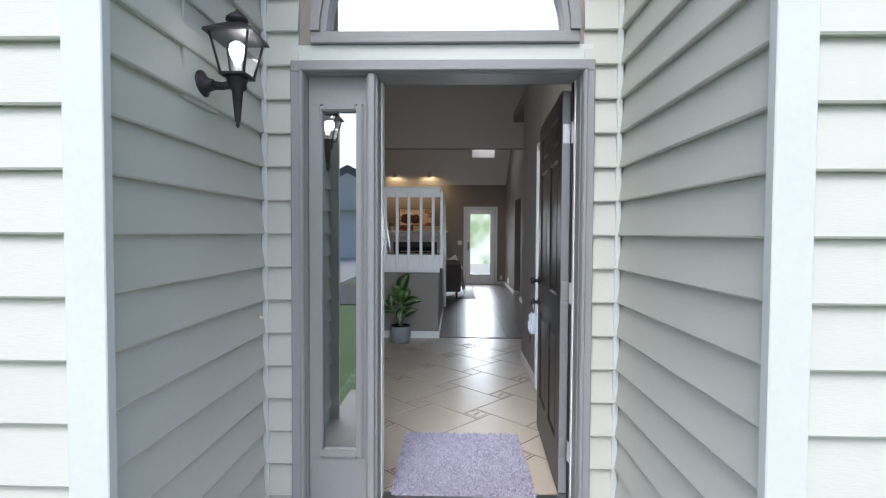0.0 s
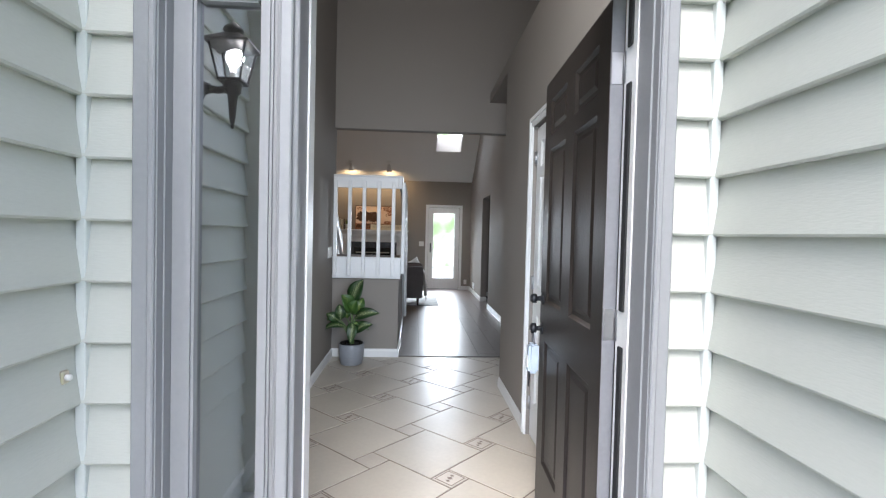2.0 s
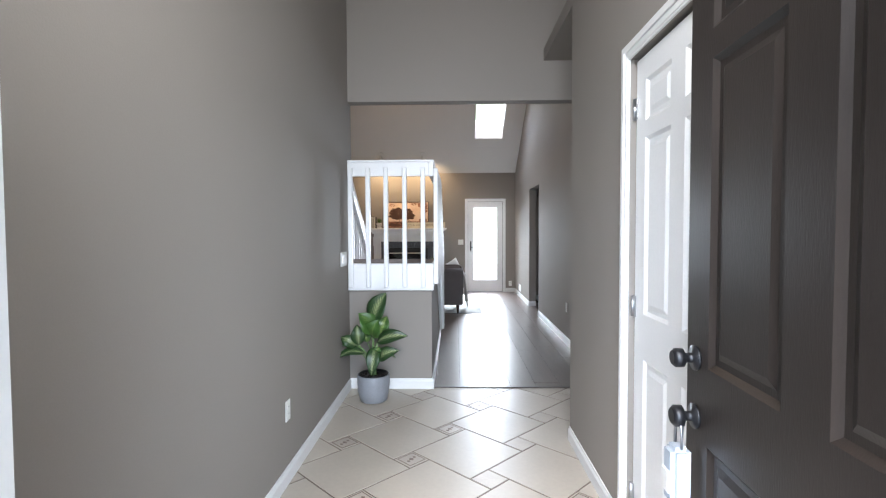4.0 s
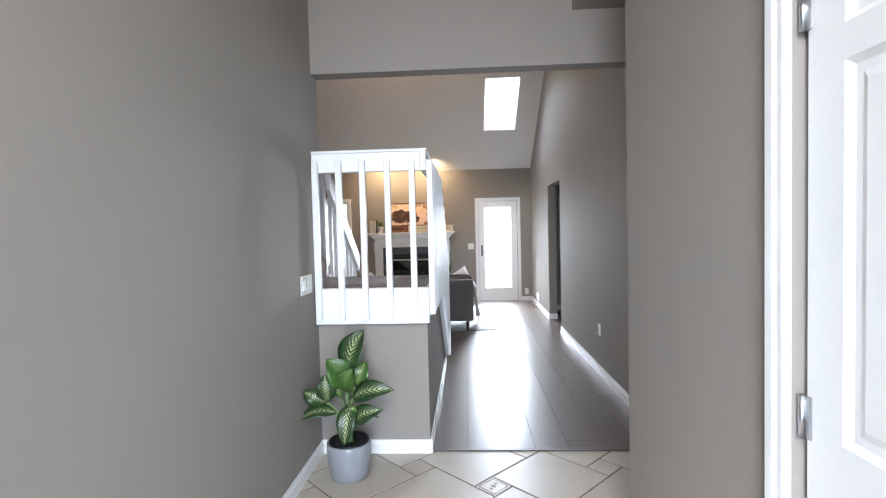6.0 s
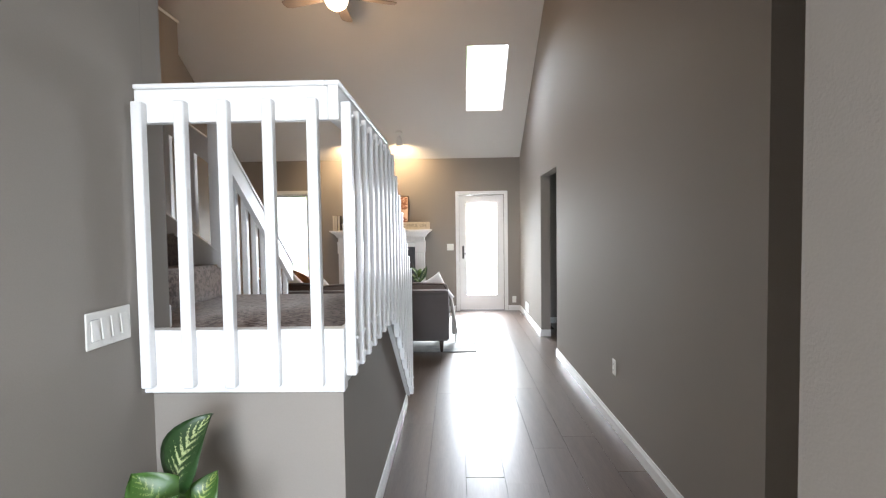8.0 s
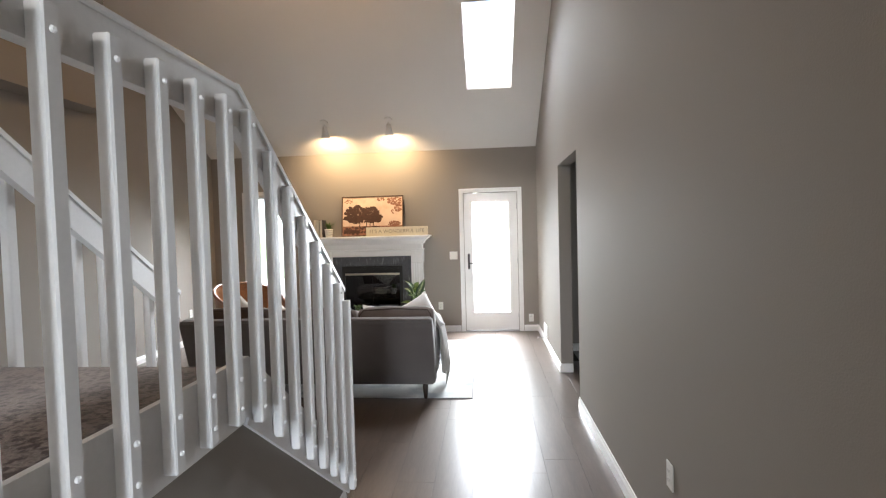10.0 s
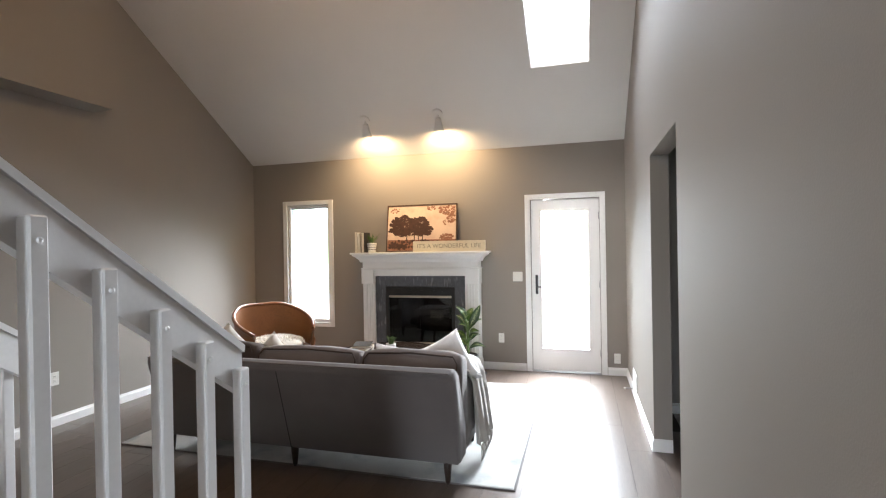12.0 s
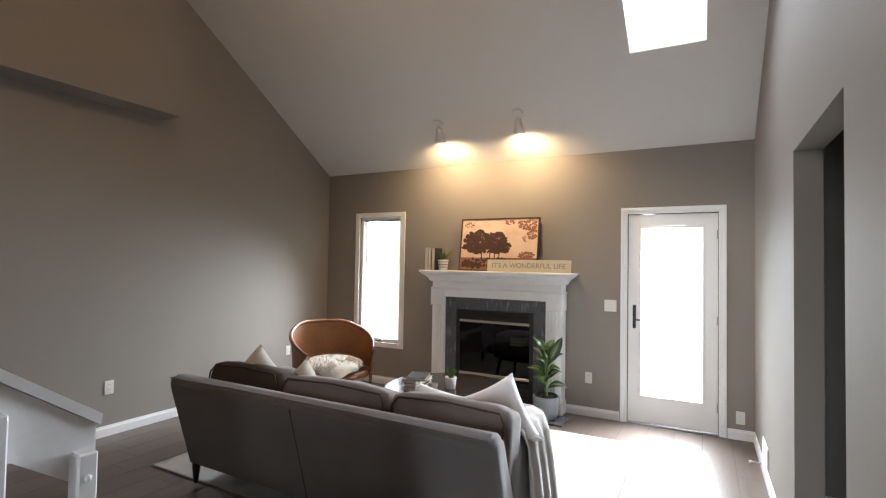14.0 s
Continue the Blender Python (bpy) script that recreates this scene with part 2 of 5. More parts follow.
# passage wall with its cased-free opening
bm = bmesh.new()
OY0, OY1, OZ = 10.675, 11.70, 2.15
prism(bm, [(YD, 0), (OY0, 0), (OY0, OZ), (OY1, OZ), (OY1, 0), (YB, 0), (YB, vault(YB) + 0.1), (RIDGE, vault(RIDGE) + 0.1), (YD + 0.12, vault(YD + 0.12) + 0.1), (YD + 0.12, 2.515), (YD, 2.515)], "x", XH, XH + 0.125)
setting("wall_passage", bm, PAINT, "tall greige wall with an open doorway", "wall")
bm = bmesh.new()
prism(bm, [(YD + 0.12, 0), (YB, 0), (YB, EAVE + 0.1), (RIDGE, vault(RIDGE) + 0.1), (YD + 0.12, vault(YD + 0.12) + 0.1)], "x", XW - 0.12, XW)
setting("wall_left", bm, PAINT, "tall greige gable wall", "wall")
# room beyond the opening; unseen gap in its far wall added for daylight
bm = bmesh.new()
for y0, y1, z0, z1 in ((8.5, 9.3, 0, 2.5), (9.9, 12.6, 0, 2.5), (9.3, 9.9, 0, 1.0), (9.3, 9.9, 1.9, 2.5)):
    box(bm, 4.1, 4.2, y0, y1, z0, z1)
box(bm, XH + 0.125, 4.1, 12.6, 12.7, 0, 2.5)
box(bm, XH + 0.125, 4.1, 8.4, 8.5, 0, 2.5)
setting("wall_side_room", bm, PAINT, "greige walls of the side room", "wall")
setting("ceiling_side_room", B(XH + 0.125, 4.2, 8.4, 12.7, 2.5, 2.6), CEIL, "flat side room ceiling", "ceiling")

# back wall with window and door
WX0, WX1, WZ0, WZ1 = -2.575, -1.935, 0.52, 2.12
DX0, DX1, DZ1 = 0.765, 1.552, 2.06
bm = bmesh.new()
T = YB + 0.15
for x0, x1, z0, z1 in ((XW, WX0, 0, EAVE + 0.1), (WX0, WX1, 0, WZ0), (WX0, WX1, WZ1, EAVE + 0.1), (WX1, DX0, 0, EAVE + 0.1), (DX0, DX1, DZ1, EAVE + 0.1), (DX1, XH, 0, EAVE + 0.1)):
    box(bm, x0, x1, YB, T, z0, z1)
setting("wall_back", bm, PAINT, "greige back wall with window, fireplace and glazed door", "wall")

# vaulted ceiling with the skylight well
SY0, SY1, SX0, SX1 = 11.89, 12.885, 0.885, 1.45
bm = bmesh.new()


def slab(x0, x1, y0, y1):
    prism(bm, [(y0, vault(y0)), (y1, vault(y1)), (y1, vault(y1) + 0.3), (y0, vault(y0) + 0.3)], "x", x0, x1)


slab(XW, SX0, RIDGE, YB + 0.15)
slab(SX1, XH, RIDGE, YB + 0.15)
slab(SX0, SX1, RIDGE, SY0)
slab(SX0, SX1, SY1, YB + 0.15)
slab(XW, XH, YD + 0.12, RIDGE)
setting("ceiling_vault", bm, CEIL, "white sloped ceiling with a skylight well", "ceiling")
skylight = thing("window_skylight", pose(0, 0, 0), "white-framed rectangular roof skylight, bright daylight", "skylight")
skylight["kind"] = "structure"
bm = bmesh.new()
for x0, x1, y0, y1 in ((SX0 - 0.05, SX0, SY0, SY1), (SX1, SX1 + 0.05, SY0, SY1), (SX0, SX1, SY0 - 0.05, SY0), (SX0, SX1, SY1, SY1 + 0.05)):
    prism(bm, [(y0, vault(y0) + 0.302), (y1, vault(y1) + 0.302), (y1, vault(y1) + 0.38), (y0, vault(y0) + 0.38)], "x", x0, x1)
part("frame", bm, WHITE, skylight)
bm = prism(bmesh.new(), [(SY0, vault(SY0) + 0.34), (SY1, vault(SY1) + 0.34), (SY1, vault(SY1) + 0.35), (SY0, vault(SY0) + 0.35)], "x", SX0, SX1)
part("pane", bm, GLASS, skylight).visible_shadow = False

# loft box on the gable wall
setting("wall_loft", prism(bmesh.new(), [(YD + 0.12, 2.857), (11.45, 2.857), (11.45, 4.17), (YD + 0.12, 4.17)], "x", XW, -2.86), PAINT, "greige boxed loft wall high on the gable wall", "wall")
setting("trim_loft_cap", B(XW, -2.84, YD + 0.12, 11.47, 4.17, 4.2, bevel=0.006), WHITE, "white cap on the loft wall", "trim")


def baseboard(name, axis, face, side, a, b, h=0.09, t=0.014):
    """A moulded skirting: along y on the wall x=face or along x on the wall y=face; side is the way it stands out."""
    o = [(0, 0), (t, 0), (t, h * 0.72), (t * 0.55, h * 0.86), (t * 0.4, h), (0, h)]
    bm = bmesh.new()
    if axis == "y":
        prism(bm, [(face + side * u, v) for u, v in o], "y", a, b)
    else:
        prism(bm, [(face + side * u, v) for u, v in o], "x", a, b)
    setting(name, bm, WHITE, "white moulded baseboard", "baseboard")


baseboard("baseboard_entry_left", "y", XL, 1, YF + 0.14, YD - 0.015)
baseboard("baseboard_entry_right", "y", XR, -1, 4.89, 5.89)
baseboard("baseboard_half_wall", "x", YD, -1, XL, 0.281)
baseboard("baseboard_stair_side", "y", 0.267, 1, YD, 9.15)
baseboard("baseboard_passage", "y", XH, -1, YD, OY0)
baseboard("baseboard_passage_end", "x", OY1 - 0.0, -1, XH, XH + 0.125)
baseboard("baseboard_far", "y", XH, -1, OY1 - 0.014, YB - 0.015)
baseboard("baseboard_back", "x", YB, -1, 0.13, 0.69)
baseboard("baseboard_corner", "x", YB, -1, 1.625, XH)
baseboard("baseboard_window", "x", YB, -1, XW, -1.47)
baseboard("baseboard_gable", "y", XW, 1, YD + 0.12, YB - 0.015)
baseboard("baseboard_side_room", "x", 12.6, -1, XH + 0.125, 4.1)

# ---- porch ----
COURSE, LAP = 0.163, 1.392
FRONTZ = 4.6


def lap_wall(parent, length, m, z_low=-0.15, z_high=FRONTZ, holes=()):
    """Overlapping boards on a wall: local x along the wall, local -y outwards."""
    n0, n1 = math.floor((z_low - LAP) / COURSE), math.ceil((z_high - LAP) / COURSE)
    meshes = {}
    for n in range(n0, n1):
        z = LAP + n * COURSE
        x0, x1 = 0.0, length
        for a, b, za, zb in holes:
            if z + COURSE > za + 0.02 and z < zb - 0.02:
                x0, x1 = a, b
        if x1 - x0 < 0.01:
            continue
        key = (round(x0, 3), round(x1, 3))
        if key not in meshes:
            meshes[key] = data("board", prism(bmesh.new(), [(-0.031, 0.0), (-0.027, -0.006), (-0.001, -0.004), (-0.001, COURSE + 0.012), (-0.004, COURSE + 0.012)], "x", x0, x1), SIDING)
        piece("board", meshes[key], parent, m @ pose(0, 0, z))


w = setting("wall_porch_left", B(-0.62, -0.465, 1.70, YF + 0.14, -0.15, FRONTZ), CAULK, "beige lap siding on the porch side wall", "wall")
lap_wall(w, YF - 1.70, pose(-0.466, 1.70, 0, 0, 0, 90))
w = setting("wall_porch_right", B(1.307, 1.45, 1.70, YF + 0.14, -0.15, FRONTZ), CAULK, "beige lap siding on the porch side wall", "wall")
lap_wall(w, YF - 1.70, pose(1.308, YF, 0, 0, 0, -90))
w = setting("wall_facade_left", B(-4.5, -0.62, 1.70, 1.85, -0.15, FRONTZ), CAULK, "beige lap siding on the house front", "wall")
lap_wall(w, 4.012, pose(-4.5, 1.70, 0))
w = setting("wall_facade_right", B(1.45, 5.5, 1.70, 1.85, -0.15, FRONTZ), CAULK, "beige lap siding on the house front", "wall")
lap_wall(w, 4.12, pose(1.366, 1.70, 0))
for name, x0, x1 in (("trim_corner_left", -0.488, -0.381), ("trim_corner_right", 1.265, 1.366)):
    bm = bmesh.new()
    box(bm, x0, x1, 1.665, 1.699, -0.15, FRONTZ, bevel=0.003)
    xx = (x1 - 0.03, x1) if x0 < 0 else (x0, x0 + 0.03)
    setting(name, bm, TRIMB, "pale beige painted corner board", "trim")
for name, x0, x1 in (("trim_inside_left", -0.452, -0.425), ("trim_inside_right", 1.265, 1.292)):
    setting(name, B(x0, x1, YF - 0.03, YF - 0.001, -0.1, FRONTZ, bevel=0.003), TRIMB, "pale beige corner bead", "trim")
setting("ceiling_porch", B(-0.62, 1.45, 1.70, YF + 0.14, FRONTZ, FRONTZ + 0.1), TRIMB, "pale porch soffit", "ceiling")

# front wall round the door unit and the half-round window
AX, AZ, AR = 0.438, 2.365, 0.597
bm = bmesh.new()
box(bm, -0.465, -0.30, YF, YF + 0.14, -0.15, 2.34)
box(bm, 1.155, 1.307, YF, YF + 0.14, -0.15, 2.34)
box(bm, -0.30, 1.155, YF, YF + 0.14, 2.20, 2.34)
arc = [(AX - AR * math.cos(math.pi * i / 24), AZ + AR * math.sin(math.pi * i / 24)) for i in range(25)]
prism(bm, [(-0.465, 2.34), (AX - AR, 2.34)] + arc[:13] + [(AX, FRONTZ), (-0.465, FRONTZ)], "y", YF, YF + 0.14)
prism(bm, [(AX + AR, 2.34), (1.307, 2.34), (1.307, FRONTZ), (AX, FRONTZ)] + arc[12:], "y", YF, YF + 0.14)
box(bm, 1.307, 2.72, YF + 0.02, YF + 0.14, -0.15, 4.0)
w = setting("wall_front", bm, PAINT, "front wall with beige siding round the entry", "wall")
lap_wall(w, 0.146, pose(-0.45, YF, 0), holes=((0, 0.18, 2.3, FRONTZ),))
lap_wall(w, 0.134, pose(1.156, YF, 0), holes=((-0.049, 0.134, 2.3, FRONTZ),))
setting("trim_over_door", B(-0.302, 1.155, YF - 0.02, YF - 0.001, 2.224, 2.302, bevel=0.002), TRIMB, "pale beige flat trim over the door", "trim")

arched = thing("window_arched", pose(AX, YF, AZ), "grey-framed half-round window over the entry", "window")
arched["kind"] = "structure"


def half_ring(bm, r0, r1, y0, y1, steps=28):
    for i in range(steps):
        a, b = math.pi * i / steps, math.pi * (i + 1) / steps
        prism(bm, [(r0 * math.cos(a), r0 * math.sin(a)), (r1 * math.cos(a), r1 * math.sin(a)), (r1 * math.cos(b), r1 * math.sin(b)), (r0 * math.cos(b), r0 * math.sin(b))], "y", y0, y1)


bm = bmesh.new()
half_ring(bm, 0.60, 0.645, -0.045, 0.0)
half_ring(bm, 0.57, 0.601, -0.025, 0.06)
box(bm, -0.645, 0.645, -0.045, 0.0, -0.062, -0.03, bevel=0.004)
box(bm, -0.645, 0.645, -0.03, 0.06, -0.03, 0.0, bevel=0.004)
part("window_frame", bm, GREY, arched)
bm = prism(bmesh.new(), [(0.58 * math.cos(math.pi * i / 28), 0.58 * math.sin(math.pi * i / 28)) for i in range(29)], "y", 0.03, 0.036)
part("pane", bm, glass("arch_glass", 0.55), arched).visible_shadow = False

# ---- entry door unit ----
unit = thing("door_frame_entry", pose(0, 0, 0), "grey painted door frame with a narrow sidelight", "door frame")
unit["kind"] = "structure"
bm = bmesh.new()
FY = YF - 0.03
for x0, x1, z0, z1 in ((-0.302, -0.238, -0.02, 2.168), (1.099, 1.155, -0.02, 2.168), (-0.302, 1.155, 2.168, 2.222)):
    box(bm, x0, x1, FY - 0.015, YF + 0.02, z0, z1, bevel=0.004)
for x0, x1, z0, z1 in ((-0.258, -0.240, -0.02, 2.17), (1.101, 1.119, -0.02, 2.17), (-0.258, 1.119, 2.17, 2.188)):
    box(bm, x0, x1, FY - 0.026, FY - 0.012, z0, z1, bevel=0.004)
part("casing", bm, GREY, unit)
bm = bmesh.new()
for x0, x1, z0, z1 in ((-0.262, -0.235, 0, 2.165), (1.095, 1.122, 0, 2.165), (-0.262, 1.122, 2.165, 2.195), (0.058, 0.115, 0, 2.165)):
    box(bm, x0, x1, YF - 0.01, YF + 0.17, z0, z1, bevel=0.004)
box(bm, 0.07, 0.103, YF - 0.035, YF - 0.008, 0, 2.165, bevel=0.004)
part("jamb", bm, GREY, unit)
part("weatherstrip", B(0.1155, 0.122, YF + 0.1, YF + 0.172, 0.01, 2.16), WHITE, unit, "pale weatherstrip")
part("jamb_liner", B(1.0905, 1.0948, YF + 0.08, YF + 0.165, 0.013, 2.163), WHITE, unit, "white painted jamb face")
for z0, z1 in ((0.014, 0.21), (0.32, 1.035), (1.145, 1.855), (1.965, 2.16)):
    part("weatherstrip", B(1.083, 1.0903, YF + 0.104, YF + 0.136, z0, z1, bevel=0.003), RUBBER, unit, "black rubber weatherstrip")
part("threshold", B(-0.262, 1.122, YF - 0.03, YF + 0.17, -0.02, 0.012, bevel=0.006), METAL, unit, "aluminium sill")
side = part("sidelight", B(-0.234, -0.203, YF + 0.03, YF + 0.075, 0.0, 2.164), GREY, unit)
bm = bmesh.new()
for x0, x1, z0, z1 in ((0.038, 0.057, 0, 2.164), (-0.203, 0.038, 2.03, 2.164), (-0.203, 0.038, 0, 0.255)):
    box(bm, x0, x1, YF + 0.03, YF + 0.075, z0, z1)
part("panel", bm, GREY, side)
bm = bmesh.new()
for x0, x1, z0, z1 in ((-0.203, -0.169, 0.255, 2.03), (0.003, 0.038, 0.255, 2.03), (-0.169, 0.003, 1.995, 2.03), (-0.169, 0.003, 0.255, 0.30)):
    box(bm, x0, x1, YF + 0.014, YF + 0.07, z0, z1, bevel=0.008, seg=2)
part("moulding", bm, GREY, side)
part("pane", B(-0.172, 0.005, YF + 0.045, YF + 0.051, 0.29, 2.0), SIDEGLASS, side).visible_shadow = False


def six_panel(parent, w, h, t, mat, front, split=True):
    """A six-panel door leaf: local x from 0 to w, thickness along y from 0 to t, panels sunk on both faces."""
    st = w * 0.125
    cols = ((st, w / 2 - st * 0.55), (w / 2 + st * 0.55, w - st))
    rows = ((0.115 * h, 0.40 * h), (0.49 * h, 0.84 * h), (0.872 * h, 0.953 * h))
    bm = bmesh.new()
    xs = [0, cols[0][0], cols[0][1], cols[1][0], cols[1][1], w]
    zs = [0, rows[0][0], rows[0][1], rows[1][0], rows[1][1], rows[2][0], rows[2][1], h]
    for i in range(5):
        for k in range(7):
            if not (i in (1, 3) and k in (1, 3, 5)):
                box(bm, xs[i], xs[i + 1], 0, t, zs[k], zs[k + 1])
    bmesh.ops.remove_doubles(bm, verts=bm.verts, dist=0.0005)
    part("leaf", bm, mat, parent)
    for a, b in cols:
        for lo, hi in rows:
            bm = bmesh.new()
            for s in (0, 1):
                y_out, y_in, y_mid = (0.0, 0.011, 0.004) if s == 0 else (t, t - 0.011, t - 0.004)
                loops = []
                for inset, y in ((0, y_out), (0.014, y_in), (0.03, y_in), (0.048, y_mid)):
                    loops.append([bm.verts.new(p) for p in ((a + inset, y, lo + inset), (b - inset, y, lo + inset), (b - inset, y, hi - inset), (a + inset, y, hi - inset))])
                for p, q in zip(loops, loops[1:]):
                    for j in range(4):
                        bm.faces.new((p[j], p[(j + 1) % 4], q[(j + 1) % 4], q[j]))
                bm.faces.new(loops[-1])
            part("panel", bm, mat, parent)


# front door swung inwards against the wall
door = thing("door_entry", pose(1.093, YF + 0.175, 0.015, 0, 0, 87.5), "open dark espresso six-panel front door with lockbox", "door")
door["kind"] = "structure"
six_panel(door, 0.92, 2.12, 0.045, DARKDOOR, 0)
part("edge_strip", B(-0.0016, -0.0002, 0.002, 0.043, 0.002, 2.118), EDGE, door, "bare grey steel door edge")
for z in (0.25, 1.08, 1.9):
    bm = bmesh.new()
    tube(bm, [(-0.012, -0.002, z - 0.05), (-0.012, -0.002, z + 0.05)], 0.008)
    box(bm, -0.004, -0.001, 0.0, 0.04, z - 0.05, z + 0.05)
    box(bm, -0.05, -0.014, -0.004, -0.001, z - 0.05, z + 0.05)
    part("hinge", bm, METAL, door, "satin nickel hinge")
# knob, deadbolt
for z, r in ((0.90, 0.027), (1.05, 0.024)):
    tmp = bmesh.new()
    lathe(tmp, [(0.032, 0), (0.032, 0.006), (0.013, 0.01), (0.012, 0.028), (r, 0.034), (r, 0.052), (r * 0.7, 0.06)], 20)
    bm = bmesh.new()
    join(bm, tmp, pose(0.87, 0.045, z, -90, 0, 0))
    part("knob" if z < 0.95 else "deadbolt", bm, BLACKMETAL, door, "black metal")
part("inner_lever", tube(bmesh.new(), [(0.87, 0.0, 0.90), (0.87, -0.04, 0.90), (0.80, -0.045, 0.90)], 0.009), METAL, door)
lockbox = thing("lockbox", pose(1.045, YF + 0.175 + 0.872, 0.75), "pale grey plastic lockbox hanging from the door knob", "lockbox")
part("body", B(-0.028, 0.024, -0.03, 0.03, -0.06, 0.09, bevel=0.012, seg=2), material("pale_grey_plastic", (0.36, 0.40, 0.45), 0.35, vary=0.08, scale=20), lockbox)
part("keypad", B(-0.034, -0.0275, -0.02, 0.02, -0.03, 0.03, bevel=0.003), PLASTIC, lockbox, "pale keypad")
part("key", prism(bmesh.new(), [(-0.012, -0.055), (0.012, -0.055), (0.016, -0.075), (0.006, -0.095), (0.008, -0.125), (-0.004, -0.13), (-0.006, -0.095), (-0.016, -0.075)], "x", -0.022, -0.016), BLACKMETAL, lockbox, "dark key hanging below")
part("shackle", tube(bmesh.new(), [(0, -0.018, 0.085), (0, -0.018, 0.14), (0, -0.008, 0.158), (0, 0.008, 0.158), (0, 0.018, 0.14), (0, 0.018, 0.085)], 0.0045), METAL, lockbox)

# closet door
closet = thing("door_closet", pose(XR + 0.022, 4.80, 0.01, 0, 0, -90), "closed white six-panel closet door", "door")
closet["kind"] = "structure"
six_panel(closet, 0.78, 2.10, 0.035, WHITE, 0)
for z in (0.22, 1.05, 1.9):
    bm = tube(bmesh.new(), [(-0.006, -0.008, z - 0.045), (-0.006, -0.008, z + 0.045)], 0.007)
    box(bm, -0.012, 0.016, -0.006, -0.001, z - 0.045, z + 0.045)
    part("hinge", bm, METAL, closet, "satin nickel hinge")
bm = bmesh.new()
tmp = lathe(bmesh.new(), [(0.03, 0), (0.03, 0.006), (0.011, 0.01), (0.011, 0.03), (0.026, 0.04), (0.026, 0.05), (0.015, 0.06)], 18)
join(bm, tmp, pose(0.70, 0, 0.93, 90))
part("door_knob", bm, METAL, closet)


def casing(name, axis, face, side, a, b, top, width=0.065, label="white moulded door casing", foot=0.0):
    """Moulded trim on three sides of an opening (a to b along the wall)."""
    bm = bmesh.new()
    for w0, w1, t in ((0, width, 0.012), (width * 0.55, width, 0.02), (0.008, 0.02, 0.016)):
        for u0, u1, z0, z1 in ((a - w1, a - w0, foot, top + w1), (b + w0, b + w1, foot, top + w1), (a - w0, b + w0, top + w0, top + w1)):
            lo, hi = sorted((face, face + side * t))
            if axis == "y":
                box(bm, lo, hi, u0, u1, z0, z1, bevel=0.002)
            else:
                box(bm, u0, u1, lo, hi, z0, z1, bevel=0.002)
    setting(name, bm, WHITE, label, "trim")


casing("trim_closet", "y", XR, -1, 4.01, 4.815, 2.125)

# ---- stairs ----
stairs = thing("staircase", pose(0, 0, 0), "carpeted L-shaped stair with white skirt boards", "staircase")
LZ = 1.085
part("half_wall", prism(bmesh.new(), [(YD, 0), (9.14, 0), (9.14, 0.1), (8.06, 0.905), (YD, 0.905)], "x", XL, 0.267), PAINT, stairs, "greige painted half wall")
FLX = -0.70


def carpet_step(x0, x1, y0, y1, z0, z1, nose):
    bm = box(bmesh.new(), x0, x1, y0, y1, z0, z1 - 0.002, bevel=0.02, seg=3)
    for f in bm.faces:
        f.smooth = True
    return bm


part("landing", carpet_step(-0.76, 0.262, 6.91, 8.09, 0.93, LZ, 0), CARPET, stairs)
for i in range(5):
    z = LZ - 0.178 * (i + 1)
    part("tread", carpet_step(FLX, 0.262, 8.04 + 0.24 * i, 8.34 + 0.24 * i, 0.0 if i > 3 else z - 0.2, z, 0), CARPET, stairs)
for j in range(9):
    z = LZ + 0.19 * (j + 1)
    part("tread", carpet_step(-0.72 - 0.255 * (j + 1) - 0.04, -0.72 - 0.255 * j, YD + 0.121, 8.04, z - 0.22, z, 0), CARPET, stairs)
# skirt boards
part("skirt_board", B(XL + 0.002, 0.286, 6.872, 6.928, 0.877, 1.11, bevel=0.003), RAILW, stairs)
part("skirt_board", prism(bmesh.new(), [(6.93, 0.90), (8.06, 0.90), (8.06, 1.11), (6.93, 1.11)], "x", 0.268, 0.286), RAILW, stairs)
part("stringer", prism(bmesh.new(), [(8.06, 0.90), (9.14, 0.085), (9.25, 0.085), (9.25, 0.25), (8.1, 1.11), (8.06, 1.11)], "x", 0.268, 0.286), RAILW, stairs)
part("stringer_trim", prism(bmesh.new(), [(8.055, 0.895), (9.15, 0.07), (9.17, 0.085), (8.07, 0.915)], "x", 0.287, 0.296), RAILW, stairs)
part("stringer", prism(bmesh.new(), [(8.06, 0.90), (9.14, 0.085), (9.25, 0.085), (9.25, 0.25), (8.1, 1.11), (8.06, 1.11)], "x", FLX - 0.02, FLX - 0.001), RAILW, stairs)
part("stringer", prism(bmesh.new(), [(-0.72, LZ - 0.1), (-0.72, LZ + 0.25), (-3.0, LZ + 0.25 + 2.28 * 0.745), (-3.0, LZ - 0.1 + 2.28 * 0.745)], "y", 8.041, 8.06), RAILW, stairs)
part("side_wall", prism(bmesh.new(), [(-0.722, 0), (-0.722, LZ - 0.1), (-3.1, LZ - 0.1 + 2.38 * 0.745), (-3.1, 0)], "y", 7.98, 8.038), PAINT, stairs, "greige painted wall under the upper flight")
part("side_wall", prism(bmesh.new(), [(8.06, 0), (9.14, 0), (9.14, 0.1), (8.06, 0.9)], "x", FLX - 0.0, FLX + 0.02), PAINT, stairs, "greige painted wall")
part("wall_base", B(XL - 0.118, XL - 0.0, 6.96 + 0.092, 7.066, LZ, LZ + 0.09, bevel=0.003), WHITE, stairs)


def baluster(z0, z1, chamfer=0.0):
    return box(bmesh.new(), -0.019, 0.019, -0.019, 0.019, z0, z1, bevel=0.004)


